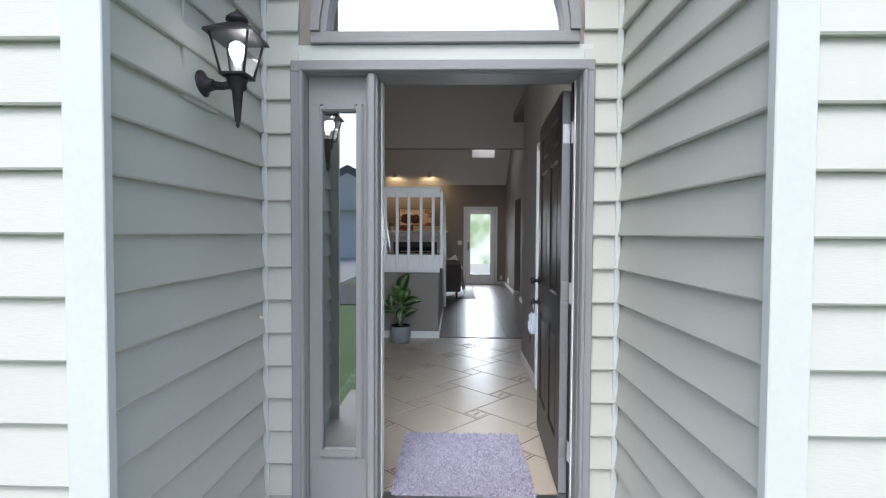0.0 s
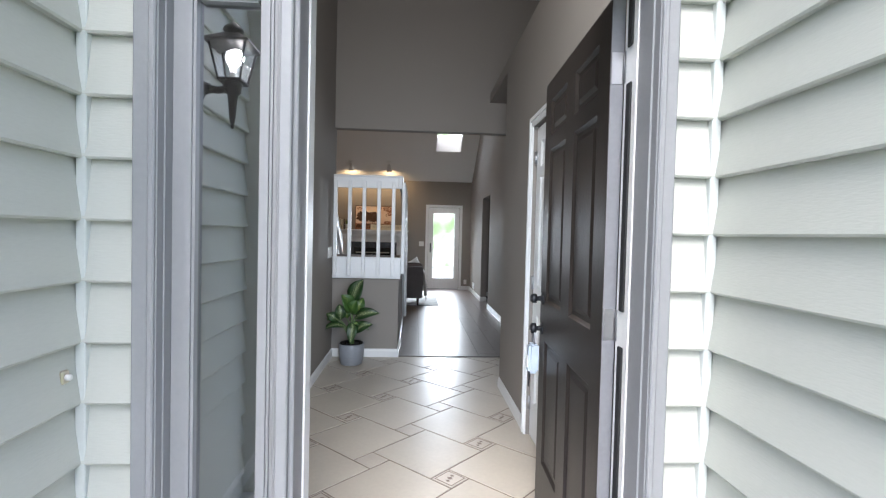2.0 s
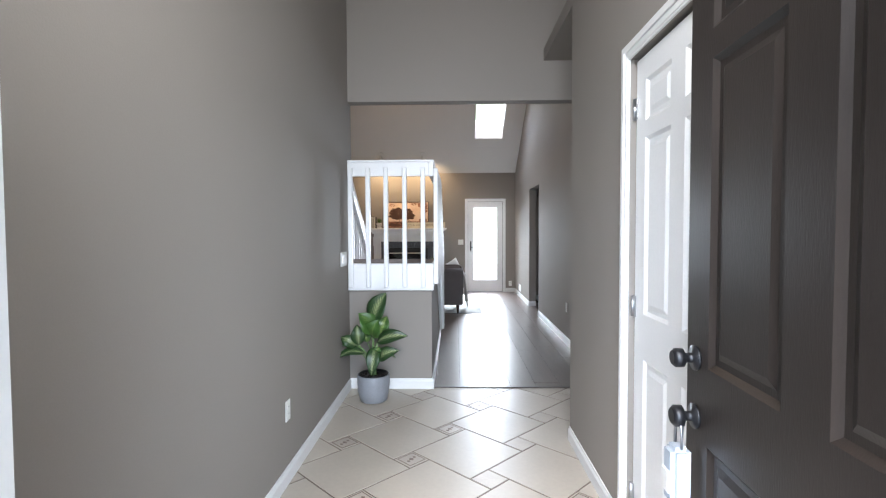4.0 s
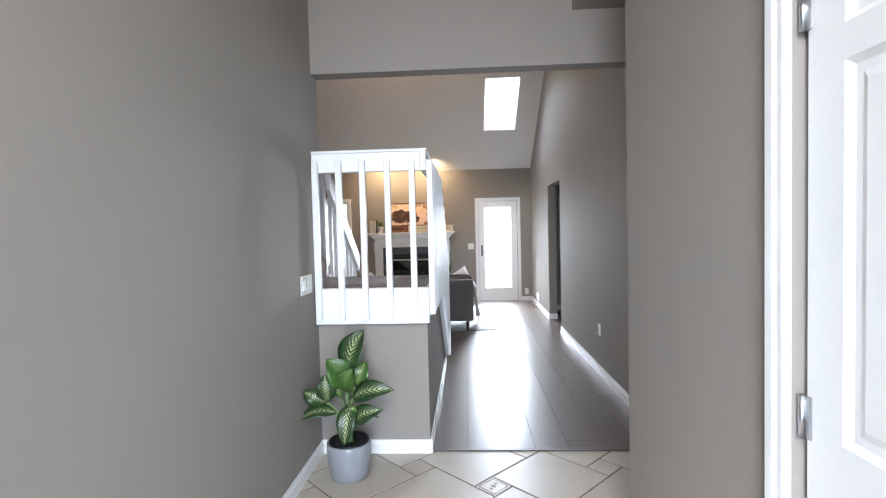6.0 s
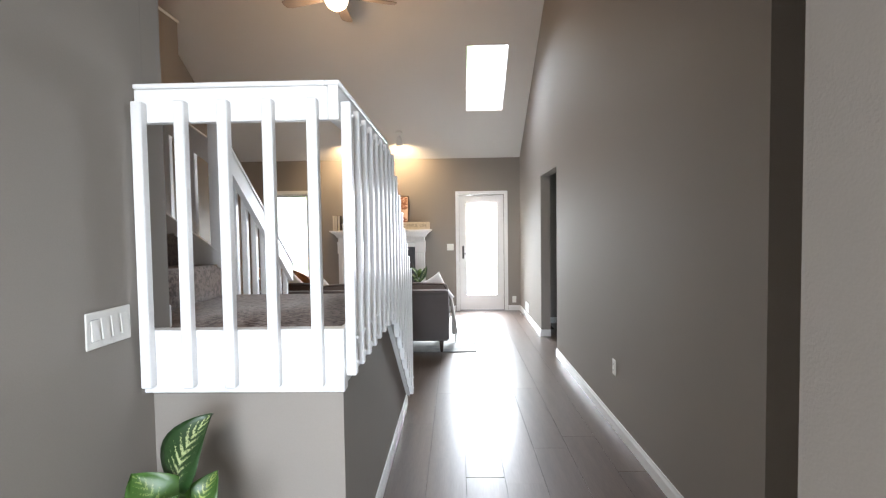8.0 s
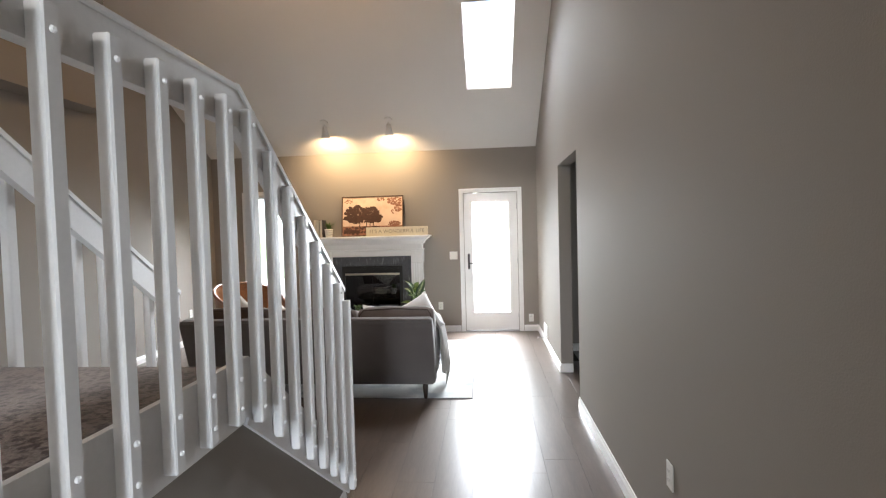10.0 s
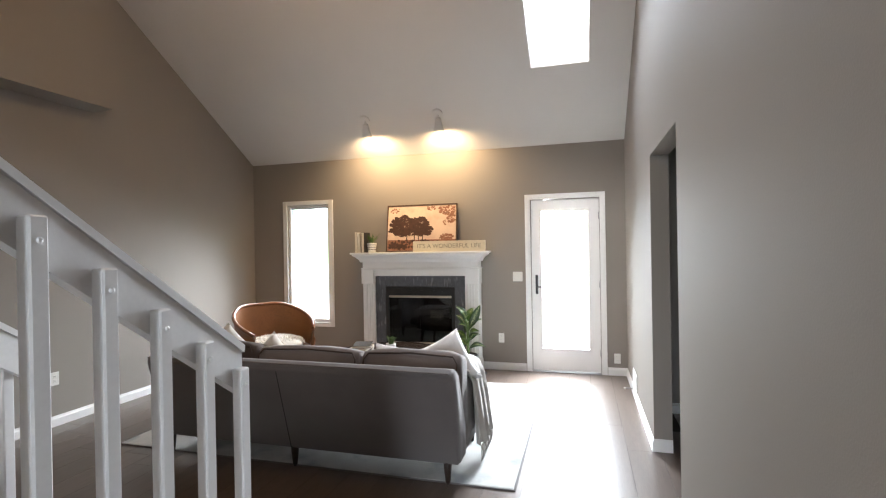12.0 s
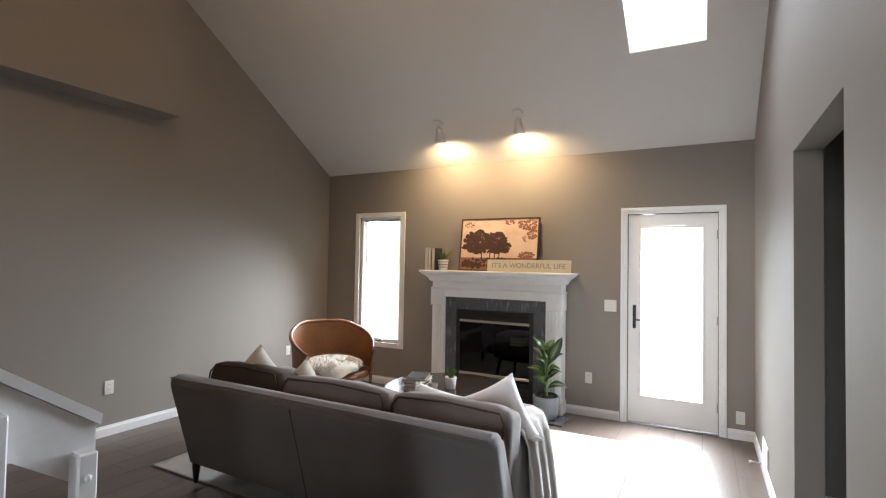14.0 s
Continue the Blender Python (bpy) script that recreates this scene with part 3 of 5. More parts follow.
def bolt_mesh():
    bm = bmesh.new()
    bmesh.ops.create_uvsphere(bm, u_segments=8, v_segments=5, radius=0.007)
    return data("bolt", bm, RAILW)


BOLT = bolt_mesh()


def rail_y(name, x, side, label):
    """Railing along y: level over the landing and then falling with the flight. side: the way the balusters stand off."""
    rail = thing(name, pose(0, 0, 0), label, "railing", "stair railings")
    x0, x1 = sorted((x, x - side * 0.036))
    y_first = 6.872 if side > 0 else 8.08
    out = [(8.085, 1.865), (9.212, 1.045), (9.212, 1.183), (8.10, 1.985), (8.085, 1.985)]
    if side > 0:
        part("top_rail", prism(bmesh.new(), [(6.872, 1.865), (8.085, 1.865), (8.085, 1.985), (6.872, 1.985)], "x", x0, x1), RAILW, rail)
        part("cap", B(x0 - 0.012, x1 + 0.006, 6.866, 8.10, 1.986, 2.004, bevel=0.004), RAILW, rail)
    part("top_rail", prism(bmesh.new(), out, "x", x0, x1), RAILW, rail)
    part("cap", prism(bmesh.new(), [(8.085, 1.988), (8.10, 1.988), (9.218, 1.181), (9.222, 1.203), (8.105, 2.006), (8.085, 2.006)], "x", x0 - 0.012, x1 + 0.006), RAILW, rail)
    if side < 0:
        part("newel", B(x - 0.07, x - 0.005, 8.045, 8.11, LZ - 0.1, 2.12, bevel=0.005), RAILW, rail)
    k = 0
    while True:
        y = 6.915 + 0.151 * k
        k += 1
        if y > 9.2:
            break
        if side < 0 and y < 8.15:
            continue
        drop = max(0.0, (y - 8.06)) * 0.735
        z0, z1 = 0.93 - drop * 1.03, 1.935 - max(0.0, y - 8.11) * 0.743
        bal = part("baluster", baluster(max(z0, 0.03), z1), RAILW, rail)
        bal.matrix_basis = pose(x + side * 0.0205, y, 0)
        for z in (z0 + 0.05, z0 + 0.14, z1 - 0.05):
            if z > 0.03:
                piece("bolt", BOLT, bal, pose(side * 0.02, 0, z))


rail_y("stair_railing", 0.286, 1, "white painted stair railing with square balusters beside the passage")
rail_y("stair_railing", FLX - 0.02, -1, "white painted stair railing on the far side of the flight")
front_rail = thing("landing_railing", pose(0, 0, 0), "white painted landing railing with five square balusters over the half wall", "railing", "stair railings")
part("top_rail", B(XL + 0.004, 0.248, 6.872, 6.908, 1.865, 1.985, bevel=0.003), RAILW, front_rail)
part("cap", B(XL + 0.004, 0.24, 6.864, 6.92, 1.986, 2.004, bevel=0.004), RAILW, front_rail)
for x in (-0.427, -0.274, -0.120, 0.040, 0.198):
    part("baluster", baluster(0.905, 1.935), RAILW, front_rail).matrix_basis = pose(x, 6.8515, 0)
# upper flight railing
up = thing("stair_railing", pose(0, 0, 0), "white painted railing of the upper flight", "railing", "stair railings")
part("top_rail", prism(bmesh.new(), [(-0.76, 1.86), (-2.85, 1.86 + 2.09 * 0.745), (-2.85, 1.99 + 2.09 * 0.745), (-0.76, 1.99)], "y", 8.06, 8.096), RAILW, up)
part("cap", prism(bmesh.new(), [(-0.76, 1.992), (-2.85, 1.992 + 2.09 * 0.745), (-2.85, 2.012 + 2.09 * 0.745), (-0.76, 2.012)], "y", 8.054, 8.105), RAILW, up)
for k in range(13):
    x = -0.92 - 0.153 * k
    part("baluster", baluster(LZ + 0.02 + (-0.72 - x) * 0.745, 1.93 + (-0.76 - x) * 0.745), RAILW, up).matrix_basis = pose(x, 8.117, 0)

# ---- back window and door ----
win = thing("window_back", pose(0, 0, 0), "tall white-cased casement window, bright daylight", "window")
win["kind"] = "structure"
bm = bmesh.new()
for x0, x1, z0, z1 in ((WX0 - 0.065, WX0, WZ0 - 0.06, WZ1 + 0.06), (WX1, WX1 + 0.065, WZ0 - 0.06, WZ1 + 0.06), (WX0, WX1, WZ1, WZ1 + 0.06), (WX0, WX1, WZ0 - 0.06, WZ0)):
    box(bm, x0, x1, YB - 0.018, YB - 0.001, z0, z1, bevel=0.004)
part("casing", bm, WHITE, win)
bm = bmesh.new()
for x0, x1, z0, z1 in ((WX0 + 0.001, WX0 + 0.035, WZ0, WZ1), (WX1 - 0.035, WX1 - 0.001, WZ0, WZ1), (WX0 + 0.035, WX1 - 0.035, WZ1 - 0.035, WZ1 - 0.001), (WX0 + 0.035, WX1 - 0.035, WZ0 + 0.001, WZ0 + 0.045)):
    box(bm, x0, x1, YB + 0.02, YB + 0.09, z0, z1, bevel=0.004)
part("window_frame", bm, WHITE, win)
part("gasket", B(WX0 + 0.035, WX1 - 0.035, YB + 0.05, YB + 0.06, WZ1 - 0.047, WZ1 - 0.035), BLACKMETAL, win, "dark gasket")
bm = box(bmesh.new(), -2.30, -2.21, YB + 0.0, YB + 0.02, WZ0 + 0.01, WZ0 + 0.03, bevel=0.004)
tube(bm, [(-2.25, YB - 0.005, WZ0 + 0.03), (-2.2, YB - 0.012, WZ0 + 0.038), (-2.16, YB - 0.012, WZ0 + 0.03)], 0.006)
part("crank", bm, METAL, win, "metal crank")
part("pane", B(WX0 + 0.035, WX1 - 0.035, YB + 0.055, YB + 0.061, WZ0 + 0.045, WZ1 - 0.047), GLASS, win).visible_shadow = False

casing("trim_back_door", "x", YB, -1, DX0 - 0.004, DX1 + 0.004, 2.062, 0.063)
bdoor = thing("door_back", pose(0, 0, 0), "closed white full-glass back door with black lever", "door")
bdoor["kind"] = "structure"
GX0, GX1, GZ0, GZ1 = 0.877, 1.437, 0.27, 1.932
bm = bmesh.new()
for x0, x1, z0, z1 in ((DX0 + 0.004, GX0, 0.02, 2.05), (GX1, DX1 - 0.004, 0.02, 2.05), (GX0, GX1, GZ1, 2.05), (GX0, GX1, 0.02, GZ0)):
    box(bm, x0, x1, YB + 0.008, YB + 0.052, z0, z1)
part("leaf", bm, WHITE, bdoor)
bm = bmesh.new()
for x0, x1, z0, z1 in ((GX0 - 0.01, GX0 + 0.014, GZ0 - 0.01, GZ1 + 0.01), (GX1 - 0.014, GX1 + 0.01, GZ0 - 0.01, GZ1 + 0.01), (GX0, GX1, GZ1 - 0.014, GZ1 + 0.01), (GX0, GX1, GZ0 - 0.01, GZ0 + 0.014)):
    box(bm, x0, x1, YB + 0.0, YB + 0.06, z0, z1, bevel=0.005)
part("glazing_bead", bm, WHITE, bdoor)
bm = bmesh.new()
for x0, x1, z0, z1 in ((DX0 - 0.02, DX0 + 0.025, 0.02, 2.08), (DX1 - 0.025, DX1 + 0.02, 0.02, 2.08), (DX0, DX1, 2.03, 2.08)):
    box(bm, x0, x1, YB + 0.0522, YB + 0.149, z0, z1)
part("door_jamb", bm, WHITE, bdoor)
part("pane", B(GX0, GX1, YB + 0.028, YB + 0.034, GZ0, GZ1), GLASS, bdoor).visible_shadow = False
bm = box(bmesh.new(), 0.812, 0.842, YB - 0.008, YB + 0.008, 0.93, 1.16, bevel=0.005)
tube(bm, [(0.827, YB - 0.005, 1.02), (0.827, YB - 0.05, 1.02), (0.90, YB - 0.055, 1.02)], 0.008)
part("door_handle", bm, BLACKMETAL, bdoor, "black lever on a long plate")
part("sill", B(DX0, DX1, YB - 0.01, YB + 0.15, 0.0, 0.02, bevel=0.004), METAL, bdoor)
for z in (0.25, 1.05, 1.85):
    part("hinge", tube(bmesh.new(), [(1.548, YB + 0.002, z - 0.04), (1.548, YB + 0.002, z + 0.04)], 0.007), METAL, bdoor)

# ---- materials of the things ----
SOFA = material("grey_brown_slipcover_cloth", (0.13, 0.115, 0.11), 0.95, vary=0.14, scale=5, fine=240, bump=0.35, sheen=0.25)
SOFA2 = material("taupe_cushion_cloth", (0.155, 0.13, 0.12), 0.95, vary=0.14, scale=6, fine=240, bump=0.35, sheen=0.25)
BROWNC = material("shaded_brown_cushion_and_piping_cloth", (0.06, 0.04, 0.032), 0.8, vary=0.2, scale=6, fine=200, bump=0.3)
CREAM = material("cream_linen", (0.55, 0.52, 0.47), 0.95, vary=0.1, scale=8, fine=260, bump=0.3, sheen=0.2)
THROW = material("oatmeal_woven_cotton", (0.40, 0.375, 0.34), 0.95, vary=0.15, scale=9, fine=200, bump=0.4, sheen=0.2)
OFFWHITE = material("white_cotton", (0.72, 0.71, 0.70), 0.95, vary=0.08, scale=7, fine=240, bump=0.3, sheen=0.2)
DARKWOOD = material("dark_stained_wood", (0.022, 0.013, 0.009), 0.35, vary=0.3, scale=6, fine=40, bump=0.1, stretch=(1, 1, 6))
TABLEWOOD = material("black_brown_table_wood", (0.035, 0.025, 0.02), 0.22, vary=0.3, scale=4, fine=30, bump=0.05, stretch=(1, 8, 1))
CANE = two_tone(material("woven_cane_brown", (0.30, 0.135, 0.05), 0.5, vary=0.15, scale=8, fine=150, bump=0.5), (0.17, 0.07, 0.025), 0.5, 0.6, 120)
CHAIRWOOD = material("honey_brown_bentwood", (0.22, 0.09, 0.035), 0.35, vary=0.2, scale=6, fine=40, bump=0.08)
FLEECE = two_tone(material("cream_sheepskin", (0.70, 0.66, 0.58), 1.0, vary=0.2, scale=10, fine=80, bump=1.0, sheen=0.5), (0.42, 0.31, 0.22), 0.56, 0.72, 7)
RUG = two_tone(material("pale_grey_rug_pile", (0.50, 0.50, 0.48), 1.0, vary=0.15, scale=6, fine=220, bump=0.6), (0.30, 0.32, 0.33), 0.52, 0.68, 3.2)
RUGEDGE = material("rug_binding", (0.16, 0.15, 0.15), 0.9)
MAT = two_tone(material("lavender_grey_shag", (0.37, 0.36, 0.45), 1.0, vary=0.35, scale=30, fine=260, bump=0.6, sheen=0.3), (0.17, 0.16, 0.21), 0.5, 0.66, 85)
POT = material("grey_glazed_pot", (0.25, 0.26, 0.28), 0.3, vary=0.1, scale=12, fine=90, bump=0.15)
POTW = material("white_pot", (0.72, 0.71, 0.68), 0.4, vary=0.06, scale=12)
SOIL = material("dark_potting_soil", (0.016, 0.011, 0.009), 0.95, vary=0.4, scale=30, fine=120, bump=1.0)
STEM = material("pale_green_stem", (0.16, 0.25, 0.09), 0.5, vary=0.15, scale=10)
MARBLE = two_tone(material("grey_marble", (0.09, 0.095, 0.105), 0.18, vary=0.2, scale=6, fine=40, bump=0.02), (0.30, 0.31, 0.33), 0.55, 0.8, 5, 8, (6, 6, 1.2))
FIREBLACK = material("black_firebox_metal", (0.006, 0.006, 0.006), 0.5, vary=0.2)
FIREGLASS = glass("smoked_firebox_glass", 0.05, (0.10, 0.095, 0.095))
BRASS = material("pale_brass_bar", (0.62, 0.55, 0.45), 0.3, 1.0, vary=0.05)
CANVAS = two_tone(material("sepia_canvas", (0.70, 0.53, 0.40), 0.8, vary=0.06, scale=9, fine=90, bump=0.1), (0.58, 0.38, 0.27), 0.5, 0.75, 6)
SEPIA = material("dark_sepia_ink", (0.065, 0.028, 0.016), 0.8, vary=0.5, scale=30, fine=90)
SEPIA2 = material("red_brown_sepia_ink", (0.27, 0.12, 0.07), 0.8, vary=0.4, scale=14, fine=60, stretch=(1, 1, 4))
FRAMEW = material("brown_picture_frame", (0.075, 0.035, 0.018), 0.4, vary=0.2)
SIGN = material("cream_sign_board", (0.62, 0.56, 0.43), 0.7, vary=0.08, scale=12)
LETTER = material("grey_sign_lettering", (0.24, 0.22, 0.18), 0.7)
PAPER = material("book_pages", (0.62, 0.57, 0.48), 0.9, vary=0.1, scale=4, fine=200, stretch=(1, 1, 8))
BOOKD = material("dark_book_cloth", (0.05, 0.045, 0.045), 0.7, vary=0.1)
BOOKL = material("cream_book_cloth", (0.5, 0.45, 0.37), 0.7, vary=0.1)
LAMPMETAL = material("weathered_black_lantern_metal", (0.035, 0.032, 0.036), 0.5, 0.5, vary=0.3, scale=20, fine=90, bump=0.15)
LAMPGLASS = glass("lantern_glass", 0.12)
FANBLADE = material("grey_brown_fan_blade", (0.19, 0.16, 0.14), 0.5, vary=0.1, stretch=(1, 8, 1))


def leaf_material(name, dark, pale, amount):
    """Green leaf blade with pale patches that follow the side veins."""
    m = material(name, dark, 0.38, vary=0.2, scale=8, fine=60, bump=0.15)
    nt = m.node_tree
    b = nt.nodes["Principled BSDF"]
    old = b.inputs["Base Color"].links[0].from_socket
    uv = nt.nodes.new("ShaderNodeUVMap")
    sep = nt.nodes.new("ShaderNodeSeparateXYZ")
    nt.links.new(uv.outputs[0], sep.inputs[0])

    def calc(op, a, b_, c=None):
        n = nt.nodes.new("ShaderNodeMath")
        n.operation = op
        for i, v in enumerate((a, b_, c)):
            if v is None:
                continue
            if isinstance(v, (int, float)):
                n.inputs[i].default_value = v
            else:
                nt.links.new(v, n.inputs[i])
        return n.outputs[0]
    side = calc("ABSOLUTE", calc("SUBTRACT", sep.outputs[1], 0.5), 0)
    run = calc("SUBTRACT", calc("MULTIPLY", sep.outputs[0], 9.0), calc("MULTIPLY", side, 7.0))
    vein = calc("SINE", calc("MULTIPLY", run, 6.283), 0)
    noise_tex = nt.nodes.new("ShaderNodeTexNoise")
    noise_tex.inputs["Scale"].default_value = 45
    v = calc("ADD", calc("MULTIPLY", vein, 0.28), calc("MULTIPLY", noise_tex.outputs[0], 1.7))
    v = calc("SUBTRACT", v, calc("MULTIPLY", side, 2.0))
    rng = nt.nodes.new("ShaderNodeMapRange")
    rng.inputs["From Min"].default_value, rng.inputs["From Max"].default_value = 0.72 - amount, 0.92 - amount
    nt.links.new(v, rng.inputs["Value"])
    mix = nt.nodes.new("ShaderNodeMix")
    mix.data_type = "RGBA"
    nt.links.new(rng.outputs[0], mix.inputs["Factor"])
    nt.links.new(old, mix.inputs["A"])
    mix.inputs["B"].default_value = (*pale, 1)
    nt.links.new(mix.outputs["Result"], b.inputs["Base Color"])
    return m


LEAF = leaf_material("variegated_leaf", (0.018, 0.048, 0.012), (0.40, 0.45, 0.22), 0.0)
LEAFNEW = leaf_material("young_green_leaf", (0.045, 0.105, 0.018), (0.20, 0.27, 0.08), -0.12)
LEAFDARK = leaf_material("dark_green_leaf", (0.05, 0.11, 0.022), (0.30, 0.36, 0.10), -0.02)


def leaf(base, tip, width, up=(0, -0.5, 0.85), droop=0.04, fold=0.25):
    """A blade from base to tip with a folded midrib; up is the way that its upper face looks."""
    bm = bmesh.new()
    lay = bm.loops.layers.uv.new("UVMap")
    a, b = Vector(base), Vector(tip)
    d = b - a
    n = Vector(up).normalized()
    s = d.cross(n).normalized()
    n = s.cross(d).normalized()
    rows, cols = 10, 6
    grid = []
    for i in range(rows + 1):
        u = i / rows
        w = width / 2 * (math.sin(math.pi * min(1, u ** 0.8)) ** 0.75 if 0 < u < 1 else 0.02)
        c = a + d * u + n * (droop * math.sin(math.pi * u)) - Vector((0, 0, droop * u * u))
        row = []
        for k in range(cols + 1):
            v = k / cols * 2 - 1
            wob = 0.06 * width * math.sin(5 * u + 3 * v)
            row.append((bm.verts.new(c + s * (w * v) + n * (fold * w * abs(v) + wob * abs(v))), u, k / cols))
        grid.append(row)
    for i in range(rows):
        for k in range(cols):
            q = (grid[i][k], grid[i][k + 1], grid[i + 1][k + 1], grid[i + 1][k])
            f = bm.faces.new([x[0] for x in q])
            f.smooth = True
            for lp, x in zip(f.loops, q):
                lp[lay].uv = (x[1], x[2])
    return bm


def blade(name, bm, mat, parent):
    me = bpy.data.meshes.new(name)
    bm.to_mesh(me)
    bm.free()
    me.materials.append(mat)
    ob = new(name, me)
    ob.parent = parent
    sol = ob.modifiers.new("thickness", "SOLIDIFY")
    sol.thickness = 0.0012
    return ob


def round_pot(parent, r, h, mat, rim=True):
    wall = 0.012
    bm = lathe(bmesh.new(), [(r * 0.72, 0), (r * 0.84, 0.01), (r * 0.95, h * 0.35), (r, h * 0.75), (r, h - 0.006), (r - 0.004, h), (r - wall, h), (r - wall, h * 0.8)], 32)
    part("pot", bm, mat, parent)
    part("nursery_pot", lathe(bmesh.new(), [(r - wall - 0.003, h * 0.5), (r - wall - 0.002, h + 0.008), (r - wall - 0.008, h + 0.01), (r - wall - 0.012, h - 0.01)], 28), BLACKMETAL, parent, "black plastic liner")
    bm = bmesh.new()
    bmesh.ops.create_circle(bm, cap_ends=True, segments=24, radius=r - wall - 0.013)
    bmesh.ops.transform(bm, matrix=pose(0, 0, h - 0.012), verts=bm.verts)
    r2 = random.Random(3)
    for _ in range(60):
        a, q = r2.random() * 6.283, (r - 0.035) * math.sqrt(r2.random())
        box(bm, q * math.cos(a) - 0.006, q * math.cos(a) + 0.006, q * math.sin(a) - 0.006, q * math.sin(a) + 0.006, h - 0.016, h - 0.004, bevel=0.003)
    part("soil", bm, SOIL, parent)


# ---- entry ----
plant = thing("potted_plant", pose(-0.2, 6.62, 0), "variegated broad-leaved plant in a grey glazed pot", "potted plant", "potted plants")
round_pot(plant, 0.133, 0.22, POT)
for top, lean in (((0.0, 0.0, 0.50), 0.0), ((0.03, -0.02, 0.42), 0.02), ((-0.03, 0.0, 0.40), -0.02)):
    part("stem", tube(bmesh.new(), [(lean, 0, 0.2), (lean * 0.6, -0.005, 0.3), top], [0.014, 0.012, 0.008]), STEM, plant)
LEAVES = (
    ((0.0, 0.0, 0.60), (0.10, 0.03, 0.86), 0.15, (-0.4, -0.9, 0.2), LEAF),
    ((0.0, -0.01, 0.52), (-0.10, -0.05, 0.72), 0.15, (0.5, -0.8, 0.4), LEAFNEW),
    ((0.0, -0.03, 0.50), (0.06, -0.09, 0.68), 0.13, (-0.2, -0.9, 0.4), LEAFNEW),
    ((0.03, -0.01, 0.46), (0.27, -0.05, 0.55), 0.11, (-0.1, -0.75, 0.6), LEAF),
    ((0.04, -0.02, 0.33), (0.21, -0.07, 0.45), 0.10, (-0.3, -0.8, 0.5), LEAF),
    ((0.02, -0.03, 0.43), (0.0, -0.10, 0.27), 0.10, (0.1, -0.95, 0.3), LEAF),
    ((-0.11, -0.01, 0.44), (-0.12, -0.02, 0.63), 0.10, (0.2, -0.95, 0.2), LEAF),
    ((-0.12, 0.0, 0.43), (-0.24, -0.03, 0.54), 0.10, (-0.2, -0.85, 0.5), LEAF),
    ((-0.13, 0.0, 0.41), (-0.25, 0.02, 0.46), 0.07, (0, -0.6, 0.8), LEAFDARK),
    ((-0.06, -0.02, 0.38), (-0.285, -0.04, 0.37), 0.085, (0, -0.5, 0.85), LEAF),
    ((-0.05, 0.03, 0.45), (-0.07, 0.05, 0.55), 0.07, (0.1, -0.9, 0.3), LEAFDARK),
    ((0.05, 0.03, 0.5), (0.10, 0.05, 0.68), 0.10, (0, -0.9, 0.4), LEAFDARK),
    ((0.05, 0.0, 0.33), (0.17, 0.02, 0.37), 0.06, (0, -0.4, 0.9), LEAFDARK),
    ((0.04, -0.04, 0.40), (0.06, -0.07, 0.48), 0.06, (0, -0.9, 0.3), LEAFDARK),
)
for a, b, w, up_, mat in LEAVES:
    a, b = ((p[0] * 1.08, p[1] * 1.1, 0.22 + (p[2] - 0.22) * 1.1) for p in (a, b))
    w *= 1.18
    part("petiole", tube(bmesh.new(), [(0.0, 0.0, max(0.22, a[2] - 0.16)), (a[0] * 0.6, a[1], a[2] - 0.05), a], [0.007, 0.006, 0.004], 6), STEM, plant)
    blade("leaf", leaf(a, b, w, up_), mat, plant)


def plate(name, m, w, h, kind, label, category):
    """A wall plate: local x across, z up, -y out of the wall."""
    ob = thing(name, m, label, category, category + "s")
    part("plate", B(-w / 2, w / 2, -0.006, 0.0, -h / 2, h / 2, bevel=0.003), PLASTIC, ob)
    if kind == "outlet":
        for z in (-0.02, 0.02):
            part("socket", B(-0.015, 0.015, -0.009, -0.006, z - 0.014, z + 0.014, bevel=0.002), PLASTIC, ob)
            bm = bmesh.new()
            for x in (-0.006, 0.006):
                box(bm, x - 0.001, x + 0.001, -0.0095, -0.0088, z - 0.003, z + 0.007)
            part("slots", bm, BLACKMETAL, ob, "dark slots")
    else:
        n = kind
        for i in range(n):
            x = (i - (n - 1) / 2) * 0.046
            part("rocker", prism(bmesh.new(), [(-0.006, -0.033), (-0.013, -0.033), (-0.008, 0.033), (-0.006, 0.033)], "x", x - 0.016, x + 0.016), PLASTIC, ob)
            part("rocker_gap", B(x - 0.0185, x + 0.0185, -0.0068, -0.0061, -0.036, 0.036), material("switch_shadow_grey", (0.4, 0.4, 0.39), 0.6) if i == 0 and n == 4 else PLASTIC, ob)
    return ob


plate("light_switch", pose(XL + 0.001, 6.70, 1.16, 0, 0, 90), 0.21, 0.118, 4, "white four-gang rocker switch plate on the entry wall", "light switch")
plate("wall_outlet", pose(XL + 0.001, 5.31, 0.40, 0, 0, 90), 0.07, 0.115, "outlet", "white outlet plate low on the entry wall", "outlet")
plate("wall_outlet", pose(XH - 0.001, 8.65, 0.45, 0, 0, -90), 0.07, 0.115, "outlet", "white outlet plate on the passage wall", "outlet")
plate("light_switch", pose(0.60, YB - 0.001, 1.14), 0.118, 0.118, 2, "white two-gang switch plate beside the back door", "light switch")
plate("wall_outlet", pose(0.39, YB - 0.001, 0.39), 0.07, 0.115, "outlet", "white outlet plate beside the fireplace", "outlet")
plate("wall_outlet", pose(1.727, YB - 0.001, 0.195), 0.07, 0.115, "outlet", "white outlet plate just above the baseboard", "outlet")
plate("wall_outlet", pose(XW + 0.001, 11.05, 0.415, 0, 0, 90), 0.075, 0.118, "outlet", "white outlet plate on the gable wall", "outlet")
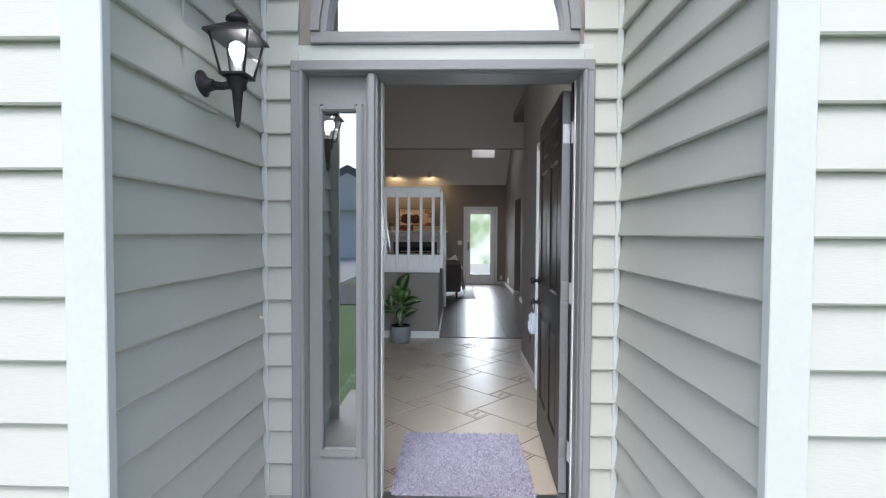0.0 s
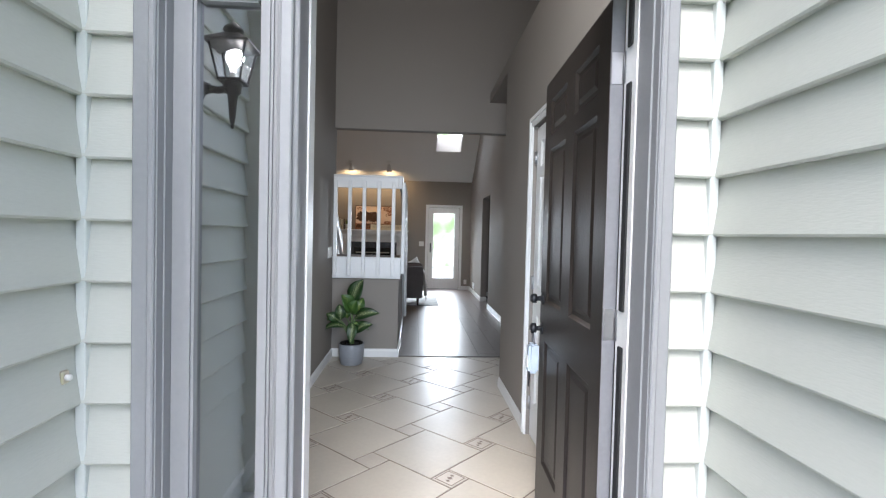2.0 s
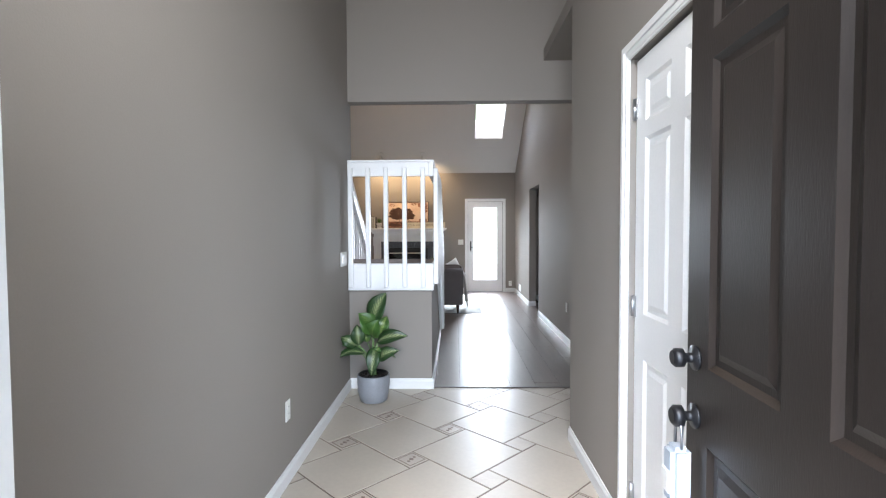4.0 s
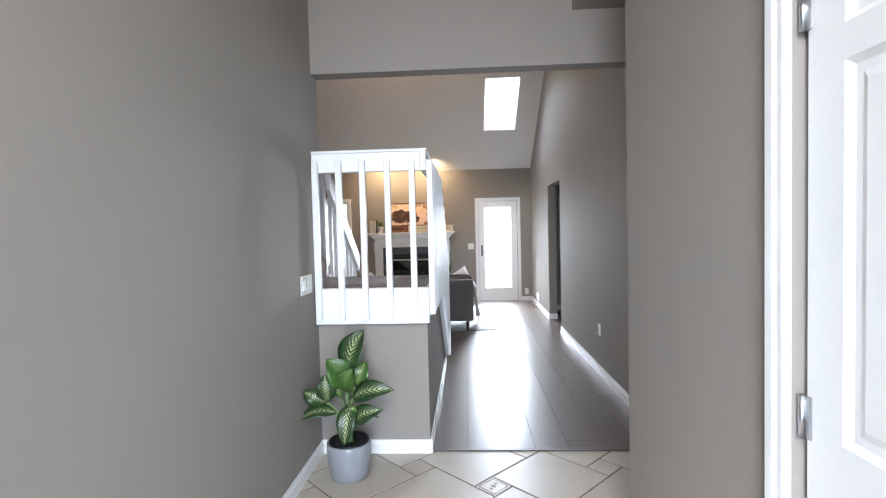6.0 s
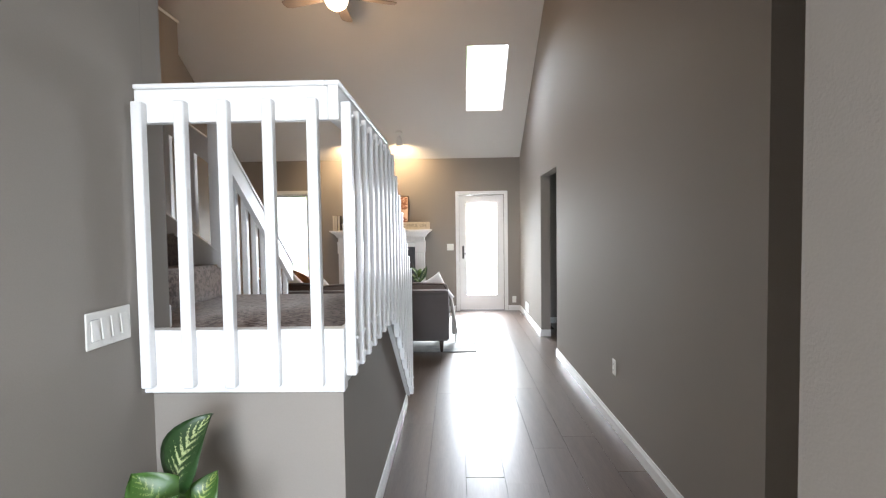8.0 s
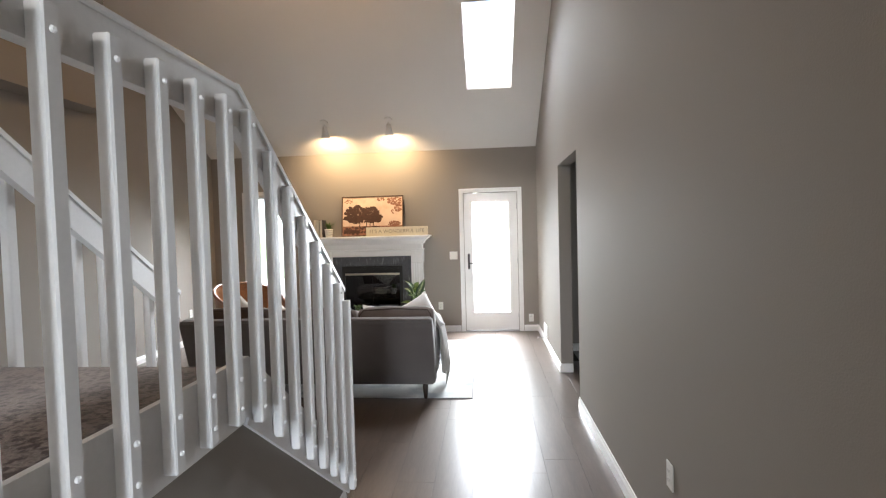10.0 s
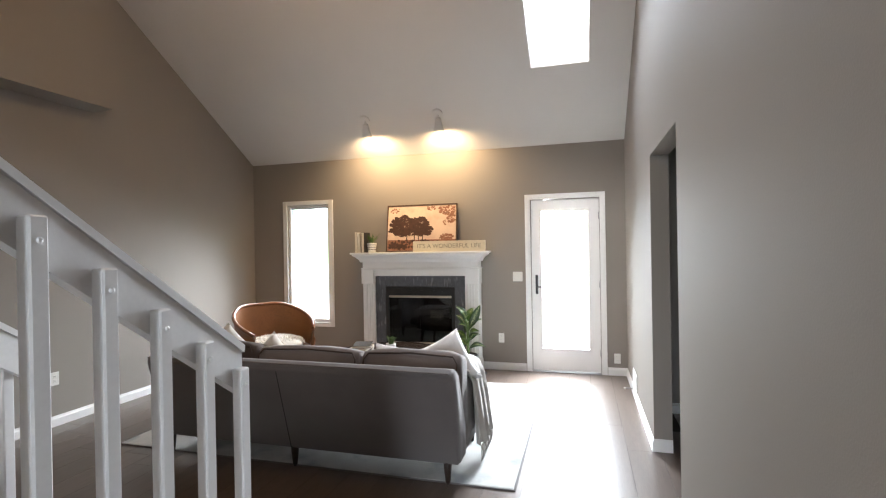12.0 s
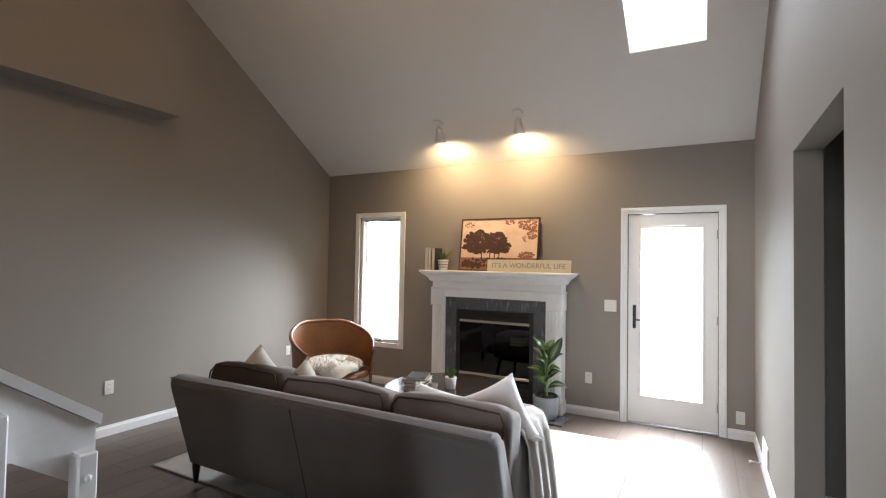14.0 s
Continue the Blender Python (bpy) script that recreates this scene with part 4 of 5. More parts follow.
plate("wall_outlet", pose(XW + 0.001, 13.12, 0.43, 0, 0, 90), 0.07, 0.115, "outlet", "white outlet plate behind the armchair", "outlet")
vent = thing("floor_vent_cover", pose(XH - 0.001, 12.95, 0.19, 0, 0, -90), "white louvred vent cover low on the wall", "vent")
part("frame", B(-0.16, 0.16, -0.008, 0, -0.075, 0.075, bevel=0.003), WHITE, vent)
for k in range(7):
    part("slat", prism(bmesh.new(), [(-0.012, -0.005), (-0.008, -0.006), (-0.0085, 0.007), (-0.0125, 0.006)], "x", -0.14, 0.14), WHITE, vent).matrix_basis = pose(0, 0, -0.054 + 0.018 * k)
stop = thing("door_stop", pose(XH - 0.015, 13.13, 0.05), "white spring door stop on the baseboard", "door stop")
part("spring", tube(bmesh.new(), [(0, 0, 0), (-0.065, 0, 0)], 0.007), METAL, stop)
part("bumper", tube(bmesh.new(), [(-0.065, 0, 0), (-0.082, 0, 0)], 0.011), PLASTIC, stop)

mat_thing = thing("door_mat", pose(0.545, 3.39, 0), "lavender-grey shaggy door mat on the tiles", "door mat")
bm = box(bmesh.new(), -0.385, 0.385, -0.40, 0.40, 0.001, 0.014, bevel=0.006)
part("backing", bm, MAT, mat_thing)
bm = bmesh.new()
r2 = random.Random(8)
for _ in range(7000):
    x, y = r2.uniform(-0.385, 0.385), r2.uniform(-0.40, 0.40)
    s, hgt = r2.uniform(0.004, 0.007), r2.uniform(0.012, 0.022)
    dx, dy = r2.uniform(-0.012, 0.012), r2.uniform(-0.012, 0.012)
    vs = [bm.verts.new((x + s * math.cos(q), y + s * math.sin(q), 0.011)) for q in (0, 2.1, 4.2)]
    top = bm.verts.new((x + dx, y + dy, 0.011 + hgt))
    for i in range(3):
        bm.faces.new((vs[i], vs[(i + 1) % 3], top))
tagged(part("pile", bm, MAT, mat_thing), kind="stuff")

# ---- porch things ----
lantern = thing("wall_lantern", pose(-0.313, 2.27, 1.995) @ Matrix.Scale(0.91, 4), "weathered black carriage lantern with a lit bulb on the porch wall", "wall lamp")
bm = lathe(bmesh.new(), [(0.001, 0.0), (0.058, 0.0), (0.058, 0.006), (0.045, 0.014), (0.03, 0.022), (0.022, 0.05)], 24)
bmesh.ops.transform(bm, matrix=pose(-0.148, 0.0, -0.06, 0, 90, 0), verts=bm.verts)
part("wall_plate", bm, LAMPMETAL, lantern)
part("arm", tube(bmesh.new(), [(-0.12, 0, -0.06), (-0.06, 0, -0.065), (0, 0, -0.055)], [0.02, 0.016, 0.016], 12), LAMPMETAL, lantern)
part("tail", lathe(bmesh.new(), [(0.002, -0.235), (0.008, -0.225), (0.006, -0.215), (0.012, -0.205), (0.013, -0.19), (0.022, -0.085), (0.036, -0.075), (0.036, -0.05), (0.042, -0.045), (0.042, -0.03), (0.028, -0.022)], 20), LAMPMETAL, lantern)
bm = bmesh.new()
LB, LT, LZ0, LZ1 = 0.048, 0.076, -0.02, 0.125
for sx in (-1, 1):
    for sy in (-1, 1):
        tube(bm, [(sx * LB, sy * LB, LZ0), (sx * LT, sy * LT, LZ1)], 0.0055, 4)
box(bm, -LB - 0.006, LB + 0.006, -LB - 0.006, LB + 0.006, LZ0 - 0.012, LZ0, bevel=0.003)
part("cage", bm, LAMPMETAL, lantern)
bm = bmesh.new()
lo = [bm.verts.new((sx * 0.097, sy * 0.097, LZ1)) for sx, sy in ((-1, -1), (1, -1), (1, 1), (-1, 1))]
mi = [bm.verts.new((sx * 0.093, sy * 0.093, LZ1 + 0.012)) for sx, sy in ((-1, -1), (1, -1), (1, 1), (-1, 1))]
hi = [bm.verts.new((sx * 0.032, sy * 0.032, LZ1 + 0.055)) for sx, sy in ((-1, -1), (1, -1), (1, 1), (-1, 1))]
for p, q in ((lo, mi), (mi, hi)):
    for i in range(4):
        bm.faces.new((p[i], p[(i + 1) % 4], q[(i + 1) % 4], q[i]))
bm.faces.new(lo[::-1])
bm.faces.new(hi)
part("roof", bm, LAMPMETAL, lantern)
part("finial", lathe(bmesh.new(), [(0.034, LZ1 + 0.05), (0.036, LZ1 + 0.066), (0.044, LZ1 + 0.07), (0.042, LZ1 + 0.082), (0.024, LZ1 + 0.098), (0.008, LZ1 + 0.108), (0.001, LZ1 + 0.12)], 20), LAMPMETAL, lantern)
for k in range(4):
    bm = bmesh.new()
    q = [bm.verts.new(p) for p in ((-LB, -LB, LZ0), (LB, -LB, LZ0), (LT, -LT, LZ1), (-LT, -LT, LZ1))]
    bm.faces.new(q)
    ob = part("glass_pane", bm, LAMPGLASS, lantern)
    ob.matrix_basis = pose(0, 0, 0, 0, 0, 90 * k)
    ob.visible_shadow = False
part("bulb", lathe(bmesh.new(), [(0.013, 0.01), (0.014, 0.03), (0.028, 0.055), (0.033, 0.078), (0.028, 0.1), (0.012, 0.112)], 18), glow("lantern_bulb", (1.0, 0.96, 0.9), 1.2), lantern, "lit frosted bulb")
part("bulb_socket", lathe(bmesh.new(), [(0.016, -0.02), (0.016, 0.012)], 14), PLASTIC, lantern)
setting("trim_lantern_block", B(-0.4655, -0.446, 2.15, 2.39, 1.86, 2.23, bevel=0.004), SIDING, "beige mounting block behind the lantern", "trim")
bell = thing("doorbell_button", pose(-0.45, 2.785, 0.984), "small aged brass doorbell button on the siding", "doorbell")
part("base", B(-0.004, 0.008, -0.014, 0.014, -0.018, 0.018, bevel=0.004), BRASS, bell)
bm = lathe(bmesh.new(), [(0.008, 0), (0.008, 0.01), (0.004, 0.014)], 12)
bmesh.ops.transform(bm, matrix=pose(0.008, 0, 0, 0, 90, 0), verts=bm.verts)
part("button", bm, PLASTIC, bell)

# ---- far room ----
rug = thing("area_rug", pose(-0.625, 12.03, 0), "pale grey mottled area rug under the sofa", "rug")
part("rug_surface", B(-1.55, 1.55, -1.155, 1.155, 0.001, 0.011, bevel=0.004), RUG, rug)
bm = bmesh.new()
for x0, x1, y0, y1 in ((-1.562, 1.562, -1.167, -1.155), (-1.562, 1.562, 1.155, 1.167), (-1.562, -1.55, -1.155, 1.155), (1.55, 1.562, -1.155, 1.155)):
    box(bm, x0, x1, y0, y1, 0.001, 0.009, bevel=0.003)
part("binding", bm, RUGEDGE, rug)


def softbox(w, d, h, bevel, puff=0.02, seed=0, cuts=7):
    """A stuffed block: rounded edges, bulging faces and small dents. Centred at its base."""
    bm = bmesh.new()
    bmesh.ops.create_cube(bm, size=2)
    bmesh.ops.subdivide_edges(bm, edges=bm.edges[:], cuts=cuts, use_grid_fill=True)
    half = Vector((w / 2, d / 2, h / 2))
    for v in bm.verts:
        p = v.co.copy()
        out = Vector()
        for i in range(3):
            core = half[i] - bevel
            out[i] = max(-core, min(core, p[i] * half[i]))
        e = Vector((p.x * half.x, p.y * half.y, p.z * half.z)) - out
        q = out + (e.normalized() * bevel if e.length > 1e-6 else e)
        b0 = (1 - p.x ** 2) * (1 - p.z ** 2) * abs(p.y) ** 4, (1 - p.y ** 2) * (1 - p.x ** 2) * abs(p.z) ** 4
        q.y += math.copysign(puff * b0[0], p.y)
        q.z += math.copysign(puff * b0[1], p.z)
        q += 0.006 * noise.noise_vector(q * 6 + Vector((seed, seed, 0)))
        v.co = q + Vector((0, 0, half.z))
    for f in bm.faces:
        f.smooth = True
    return bm


def pillow(w, h, t, seed=0):
    bm = bmesh.new()
    n = 12
    sheets = []
    for s in (-1, 1):
        g = []
        for i in range(n + 1):
            row = []
            for k in range(n + 1):
                u, v = i / n * 2 - 1, k / n * 2 - 1
                e = max(0.0, (1 - u ** 4) * (1 - v ** 4)) ** 0.5
                pinch = 1 - 0.10 * (1 - abs(u) ** 2) * abs(v) ** 3
                pinch2 = 1 - 0.10 * (1 - abs(v) ** 2) * abs(u) ** 3
                p = Vector((u * w / 2 * pinch2, s * t / 2 * e, v * h / 2 * pinch))
                p += 0.012 * e * noise.noise_vector(p * 7 + Vector((seed, s, 0)))
                row.append(bm.verts.new(p))
            g.append(row)
        sheets.append(g)
        for i in range(n):
            for k in range(n):
                bm.faces.new((g[i][k], g[i + 1][k], g[i + 1][k + 1], g[i][k + 1])).smooth = not (i in (0, n - 1) and k in (0, n - 1))
    bmesh.ops.remove_doubles(bm, verts=bm.verts, dist=0.0008)
    return bm


sofa = thing("sofa", pose(-0.525, 10.62, 0), "three-seat sofa in grey-brown slipcover cloth with dark tapered legs", "sofa")
W = 1.13
bm = prism(bmesh.new(), [(0.18, 0.15), (0.02, 0.70), (0.015, 0.75), (0.05, 0.775), (0.13, 0.77), (0.20, 0.72), (0.36, 0.36), (0.36, 0.15)], "x", -W, W)
bmesh.ops.bevel(bm, geom=bm.edges[:], offset=0.016, segments=2, affect="EDGES", clamp_overlap=True)
for f in bm.faces:
    f.smooth = True
part("back_frame", bm, SOFA, sofa)
part("seam", prism(bmesh.new(), [(0.177, 0.16), (0.014, 0.72), (0.018, 0.72), (0.185, 0.16)], "x", -0.064, -0.058), BLACKMETAL, sofa, "dark vertical seam")
part("piping", tube(bmesh.new(), [(-W + 0.02, 0.018, 0.762), (-0.4, 0.02, 0.768), (0.4, 0.02, 0.768), (W - 0.02, 0.018, 0.762)], 0.006), SOFA2, sofa)
part("seat_frame", B(-W + 0.01, W - 0.01, 0.2, 0.95, 0.15, 0.31, bevel=0.02, seg=2), SOFA, sofa)
for sx in (-1, 1):
    bm = softbox(0.25, 0.80, 0.53, 0.11, 0.0, sx)
    bmesh.ops.transform(bm, matrix=pose(sx * (W - 0.125), 0.635, 0.155), verts=bm.verts)
    part("armrest", bm, SOFA, sofa)
for k, (x0, x1) in enumerate(((-0.93, -0.30), (-0.30, 0.33), (0.33, 0.94))):
    bm = softbox(x1 - x0 - 0.006, 0.66, 0.16, 0.05, 0.015, k)
    bmesh.ops.transform(bm, matrix=pose((x0 + x1) / 2, 0.63, 0.31), verts=bm.verts)
    part("seat_cushion", bm, SOFA2, sofa)
for k, (x0, x1, top) in enumerate(((-1.08, -0.40, 0.385), (-0.40, 0.42, 0.375), (0.42, 1.13, 0.38))):
    bm = softbox(x1 - x0 - 0.008, 0.22, top, 0.05, 0.02, 4 + k)
    bmesh.ops.transform(bm, matrix=pose((x0 + x1) / 2, 0.30, 0.435, -14), verts=bm.verts)
    # left cushion's darker brown holds the shade at that end of the sofa
    part("back_cushion", bm, (BROWNC, SOFA2, SOFA2)[k], sofa, "brown cushion, darkened in colour for shade" if k == 0 else "")
    hw = (x1 - x0) / 2 - 0.03
    cord = [Vector(p) for p in ((-hw, -0.113, 0.1), (-hw, -0.115, top - 0.07), (-hw + 0.03, -0.108, top - 0.026), (0, -0.106, top - 0.012), (hw - 0.03, -0.108, top - 0.026), (hw, -0.115, top - 0.07), (hw, -0.113, 0.1))]
    cushion_m = pose((x0 + x1) / 2, 0.30, 0.435, -14)
    part("cushion_piping", tube(bmesh.new(), [cushion_m @ p for p in cord], 0.006, 6), BROWNC, sofa, "dark corded piping")
for x in (-W + 0.02, -0.06, W - 0.09):
    for y in (0.22, 0.93):
        part("leg", lathe(bmesh.new(), [(0.012, 0.012), (0.017, 0.03), (0.026, 0.12), (0.026, 0.155)], 14, (x, y)), DARKWOOD, sofa)
for m, w_, h_, t_, mat, lab in (
    (pose(0.43, 11.17, 0.69, -30, 58, -15), 0.38, 0.36, 0.12, OFFWHITE, "white cotton throw pillow leaning on the sofa arm"),
    (pose(0.10, 11.16, 0.62, -42, 10, 14), 0.48, 0.40, 0.15, OFFWHITE, "white cotton throw pillow on the sofa seat"),
    (pose(-1.28, 11.02, 0.71, -18, 42, 10), 0.36, 0.36, 0.14, CREAM, "cream linen throw pillow in the sofa corner"),
    (pose(-0.95, 11.10, 0.64, -24, 40, -8), 0.36, 0.36, 0.14, CREAM, "cream linen throw pillow on the sofa seat"),
):
    p = thing("throw_pillow", m, lab, "pillow", "throw pillows")
    part("cover", pillow(w_, h_, t_, w_ * 7), mat, p)
# fringed throw over the arm
throw = thing("throw_blanket", pose(0.605, 11.3, 0), "oatmeal fringed throw draped over the sofa arm", "blanket")
bm = bmesh.new()
line = [(-0.26, 0.48), (-0.22, 0.60), (-0.16, 0.672), (-0.08, 0.685), (-0.01, 0.66), (0.025, 0.58), (0.04, 0.45), (0.055, 0.30), (0.07, 0.16)]
g = []
for i, (x, z) in enumerate(line):
    row = []
    for k in range(15):
        y = -0.2 + 0.4 * k / 14
        amp = 0.032 * max(0, i - 3) / 5
        row.append(bm.verts.new((x + amp * math.sin(k * 1.5 + 0.4 * i) + 0.004, y + 0.01 * math.sin(i), z + 0.005)))
    g.append(row)
for i in range(len(line) - 1):
    for k in range(14):
        bm.faces.new((g[i][k], g[i][k + 1], g[i + 1][k + 1], g[i + 1][k])).smooth = True
cloth = part("cloth", bm, THROW, throw)
md = cloth.modifiers.new("thickness", "SOLIDIFY")
md.thickness = 0.008
bm = bmesh.new()
for k in range(26):
    y = -0.2 + 0.4 * k / 25
    tube(bm, [(0.075, y, 0.17), (0.078 + 0.008 * math.sin(k), y + 0.004, 0.11), (0.075, y - 0.003, 0.06)], [0.004, 0.004, 0.002], 5)
tagged(part("fringe", bm, THROW, throw), "pale tassel fringe")

table = thing("coffee_table", pose(-0.55, 12.5, 0.011), "round dark wood coffee table on the rug", "coffee table")
part("tabletop", lathe(bmesh.new(), [(0.54, 0.40), (0.57, 0.405), (0.575, 0.415), (0.575, 0.432), (0.568, 0.438), (0.53, 0.438)], 56), TABLEWOOD, table)
part("apron", lathe(bmesh.new(), [(0.48, 0.34), (0.48, 0.40)], 48), TABLEWOOD, table)
for k in range(4):
    a = math.pi / 4 + k * math.pi / 2
    part("leg", tube(bmesh.new(), [(0.5 * math.cos(a), 0.5 * math.sin(a), 0.0), (0.42 * math.cos(a), 0.42 * math.sin(a), 0.36)], [0.014, 0.022], 12), TABLEWOOD, table)
TZ = 0.449


def book(m, w, d, t, cover, label, group):
    """A closed book lying flat: w along x, d along y, spine at -x."""
    ob = thing("book", m, label, "book", group)
    bm = bmesh.new()
    box(bm, -w / 2, w / 2, -d / 2, d / 2, 0, 0.003)
    box(bm, -w / 2, w / 2, -d / 2, d / 2, t - 0.003, t)
    box(bm, -w / 2 - 0.003, -w / 2, -d / 2, d / 2, 0, t, bevel=0.001)
    part("cover", bm, cover, ob)
    part("pages", B(-w / 2 + 0.001, w / 2 - 0.005, -d / 2 + 0.004, d / 2 - 0.004, 0.0032, t - 0.0032), PAPER, ob, "cream page block")


for k, (dx, a, t) in enumerate(((0, 8, 0.035), (0.008, 14, 0.032), (-0.004, 4, 0.028), (0.004, 18, 0.022))):
    book(pose(-0.76 + dx, 12.32, TZ + sum((0.035, 0.032, 0.028, 0.022)[:k]), 0, 0, a), 0.17, 0.24, t, (BOOKL, BOOKD)[k % 2], "stacked hardback book on the coffee table", "stacked books")
candle = thing("candle_holder", pose(-0.63, 12.36, TZ), "small grey stone candle holder beside the books", "candle holder")
part("cup", lathe(bmesh.new(), [(0.03, 0), (0.036, 0.01), (0.036, 0.05), (0.03, 0.052), (0.028, 0.035)], 20), CONCRETE, candle)


def small_plant(m, r, h, label, tall, stripes=False):
    ob = thing("potted_plant", m, label, "potted plant", "small potted plants")
    part("pot", lathe(bmesh.new(), [(r * 0.78, 0), (r, h * 0.9), (r, h), (r - 0.006, h), (r - 0.008, h * 0.8)], 24), POTW, ob)
    if stripes:
        for z in (0.3, 0.55, 0.8):
            part("stripe", lathe(bmesh.new(), [(r * (0.78 + 0.245 * z) + 0.0005, h * z - 0.003), (r * (0.78 + 0.245 * z) + 0.0012, h * z), (r * (0.78 + 0.245 * z) + 0.0012, h * z + 0.003)], 24), BOOKD, ob, "dark band")
    r3 = random.Random(int(r * 1000))
    for _ in range(34):
        a, l = r3.random() * 6.283, tall * r3.uniform(0.5, 1.0)
        rr = r * 0.5 * r3.random()
        b0 = Vector((rr * math.cos(a), rr * math.sin(a), h * 0.85))
        tip = b0 + Vector((math.cos(a) * l * r3.uniform(0.15, 0.65), math.sin(a) * l * r3.uniform(0.15, 0.65), l))
        blade("leaf", leaf(b0, tip, 0.014 if stripes else 0.03, (math.cos(a) * -1, math.sin(a) * -1, 0.6), 0.01), LEAFDARK, ob)


small_plant(pose(-0.52, 12.47, TZ), 0.052, 0.10, "small green plant in a white pot on the coffee table", 0.10)

# cane barrel chair
chair = thing("armchair", pose(-1.98, 12.62, 0, 0, 0, -32), "brown cane barrel armchair with a sheepskin on the seat", "armchair")
R = 0.42


def hoop(t):
    """Point of the top rail: t from -1 to 1 round the back; it falls to the arms at the front (local +x)."""
    a = math.pi + t * radians(128)
    fall = max(0.0, abs(t) - 0.25) / 0.75
    return Vector((R * math.cos(a) * 1.05, R * math.sin(a), 0.87 - 0.25 * fall ** 1.2))


pts = [hoop(-1 + 2 * i / 28) for i in range(29)]
part("top_rail", tube(bmesh.new(), pts, 0.02, 10), CHAIRWOOD, chair)
for s in (-1, 1):
    e = hoop(s)
    part("front_post", tube(bmesh.new(), [e, e + Vector((0.01, 0, -0.12)), (e.x - 0.03, e.y * 1.0, 0.40), (e.x - 0.02, e.y, 0.0)], [0.02, 0.022, 0.02, 0.014], 10), CHAIRWOOD, chair)
bm = bmesh.new()
n = 28
lo = [Vector((p.x * 0.92, p.y * 0.94, 0.42)) for p in pts]
for off in (0.0, 0.01):
    va = [bm.verts.new(p * 1.0 + Vector((0, 0, -0.008)) - Vector((p.x, p.y, 0)).normalized() * off) for p in pts]
    vb = [bm.verts.new(p - Vector((p.x, p.y, 0)).normalized() * off) for p in lo]
    for i in range(n):
        bm.faces.new((va[i], va[i + 1], vb[i + 1], vb[i])).smooth = True
part("cane_back", bm, CANE, chair, "woven cane back")
bm = lathe(bmesh.new(), [(0.36, 0.36), (0.385, 0.37), (0.385, 0.41), (0.36, 0.42)], 32)
part("seat", bm, CHAIRWOOD, chair)
for s in (-1, 1):
    part("rear_leg", tube(bmesh.new(), [(-0.2, s * 0.2, 0.38), (-0.26, s * 0.24, 0.0)], [0.022, 0.014], 10), CHAIRWOOD, chair)
fleece = thing("sheepskin", pose(-1.93, 12.56, 0.425, 0, 0, -60), "cream shaggy sheepskin laid over the armchair seat", "sheepskin")
bm = bmesh.new()
bmesh.ops.create_uvsphere(bm, u_segments=28, v_segments=12, radius=1)
for v in bm.verts:
    a = math.atan2(v.co.y, v.co.x)
    rr = 1 + 0.12 * math.sin(3 * a) + 0.06 * math.sin(7 * a)
    v.co = Vector((v.co.x * 0.37 * rr + 0.05, v.co.y * 0.32 * rr, v.co.z * 0.07 + 0.065))
    v.co.z -= 0.06 * max(0, v.co.x - 0.33) / 0.1
    v.co += 0.012 * noise.noise_vector(v.co * 14)
for f in bm.faces:
    f.smooth = True
part("hide", bm, FLEECE, fleece)
bm = bmesh.new()
r2 = random.Random(2)
for _ in range(1800):
    a, q = r2.random() * 6.283, math.sqrt(r2.random())
    p = Vector((0.37 * q * math.cos(a) + 0.05, 0.32 * q * math.sin(a), 0.125 - 0.07 * q ** 4))
    t = p + Vector((r2.uniform(-0.03, 0.035), r2.uniform(-0.03, 0.03), r2.uniform(0.0, 0.03)))
    s = 0.005
    vs = [bm.verts.new(p + Vector((s * math.cos(k), s * math.sin(k), 0))) for k in (0, 2.1, 4.2)]
    tv = bm.verts.new(t)
    for i in range(3):
        bm.faces.new((vs[i], vs[(i + 1) % 3], tv))
tagged(part("wool", bm, FLEECE, fleece), kind="stuff")

# ---- fireplace ----
FC = -0.605
fire = thing("fireplace", pose(FC, YB, 0), "white mantel fireplace with grey marble surround and black firebox", "fireplace")
for s in (-1, 1):
    bm = bmesh.new()
    box(bm, min(s * 0.59, s * 0.755), max(s * 0.59, s * 0.755), -0.19, -0.001, 0, 1.17, bevel=0.004)
    for dx in (0.63, 0.665, 0.70):
        box(bm, s * dx - 0.008, s * dx + 0.008, -0.2, -0.188, 0.16, 1.12, bevel=0.003)
    box(bm, s * 0.672 - 0.095, s * 0.672 + 0.095, -0.21, -0.001, 0, 0.14, bevel=0.004)
    part("pilaster", bm, WHITE, fire)
bm = bmesh.new()
box(bm, -0.755, 0.755, -0.195, -0.001, 1.16, 1.34, bevel=0.004)
box(bm, -0.772, 0.772, -0.21, -0.001, 1.24, 1.262, bevel=0.006)
for s in (-1, 1):
    box(bm, min(s * 0.765, s * 0.6), max(s * 0.765, s * 0.6), -0.215, -0.001, 1.06, 1.24, bevel=0.004)
part("frieze", bm, WHITE, fire)
bm = bmesh.new()
steps_ = [(0.775, 0.215, 1.335), (0.785, 0.225, 1.355), (0.80, 0.24, 1.38), (0.825, 0.262, 1.40), (0.855, 0.285, 1.418), (0.865, 0.292, 1.436)]
for (a0, b0, z0), (a1, b1, z1) in zip(steps_, steps_[1:]):
    v = [bm.verts.new(p) for p in ((-a0, -b0, z0), (a0, -b0, z0), (a0, 0, z0), (-a0, 0, z0), (-a1, -b1, z1), (a1, -b1, z1), (a1, 0, z1), (-a1, 0, z1))]
    for q in ((0, 1, 5, 4), (1, 2, 6, 5), (3, 0, 4, 7)):
        bm.faces.new([v[i] for i in q])
part("crown_moulding", bm, WHITE, fire)
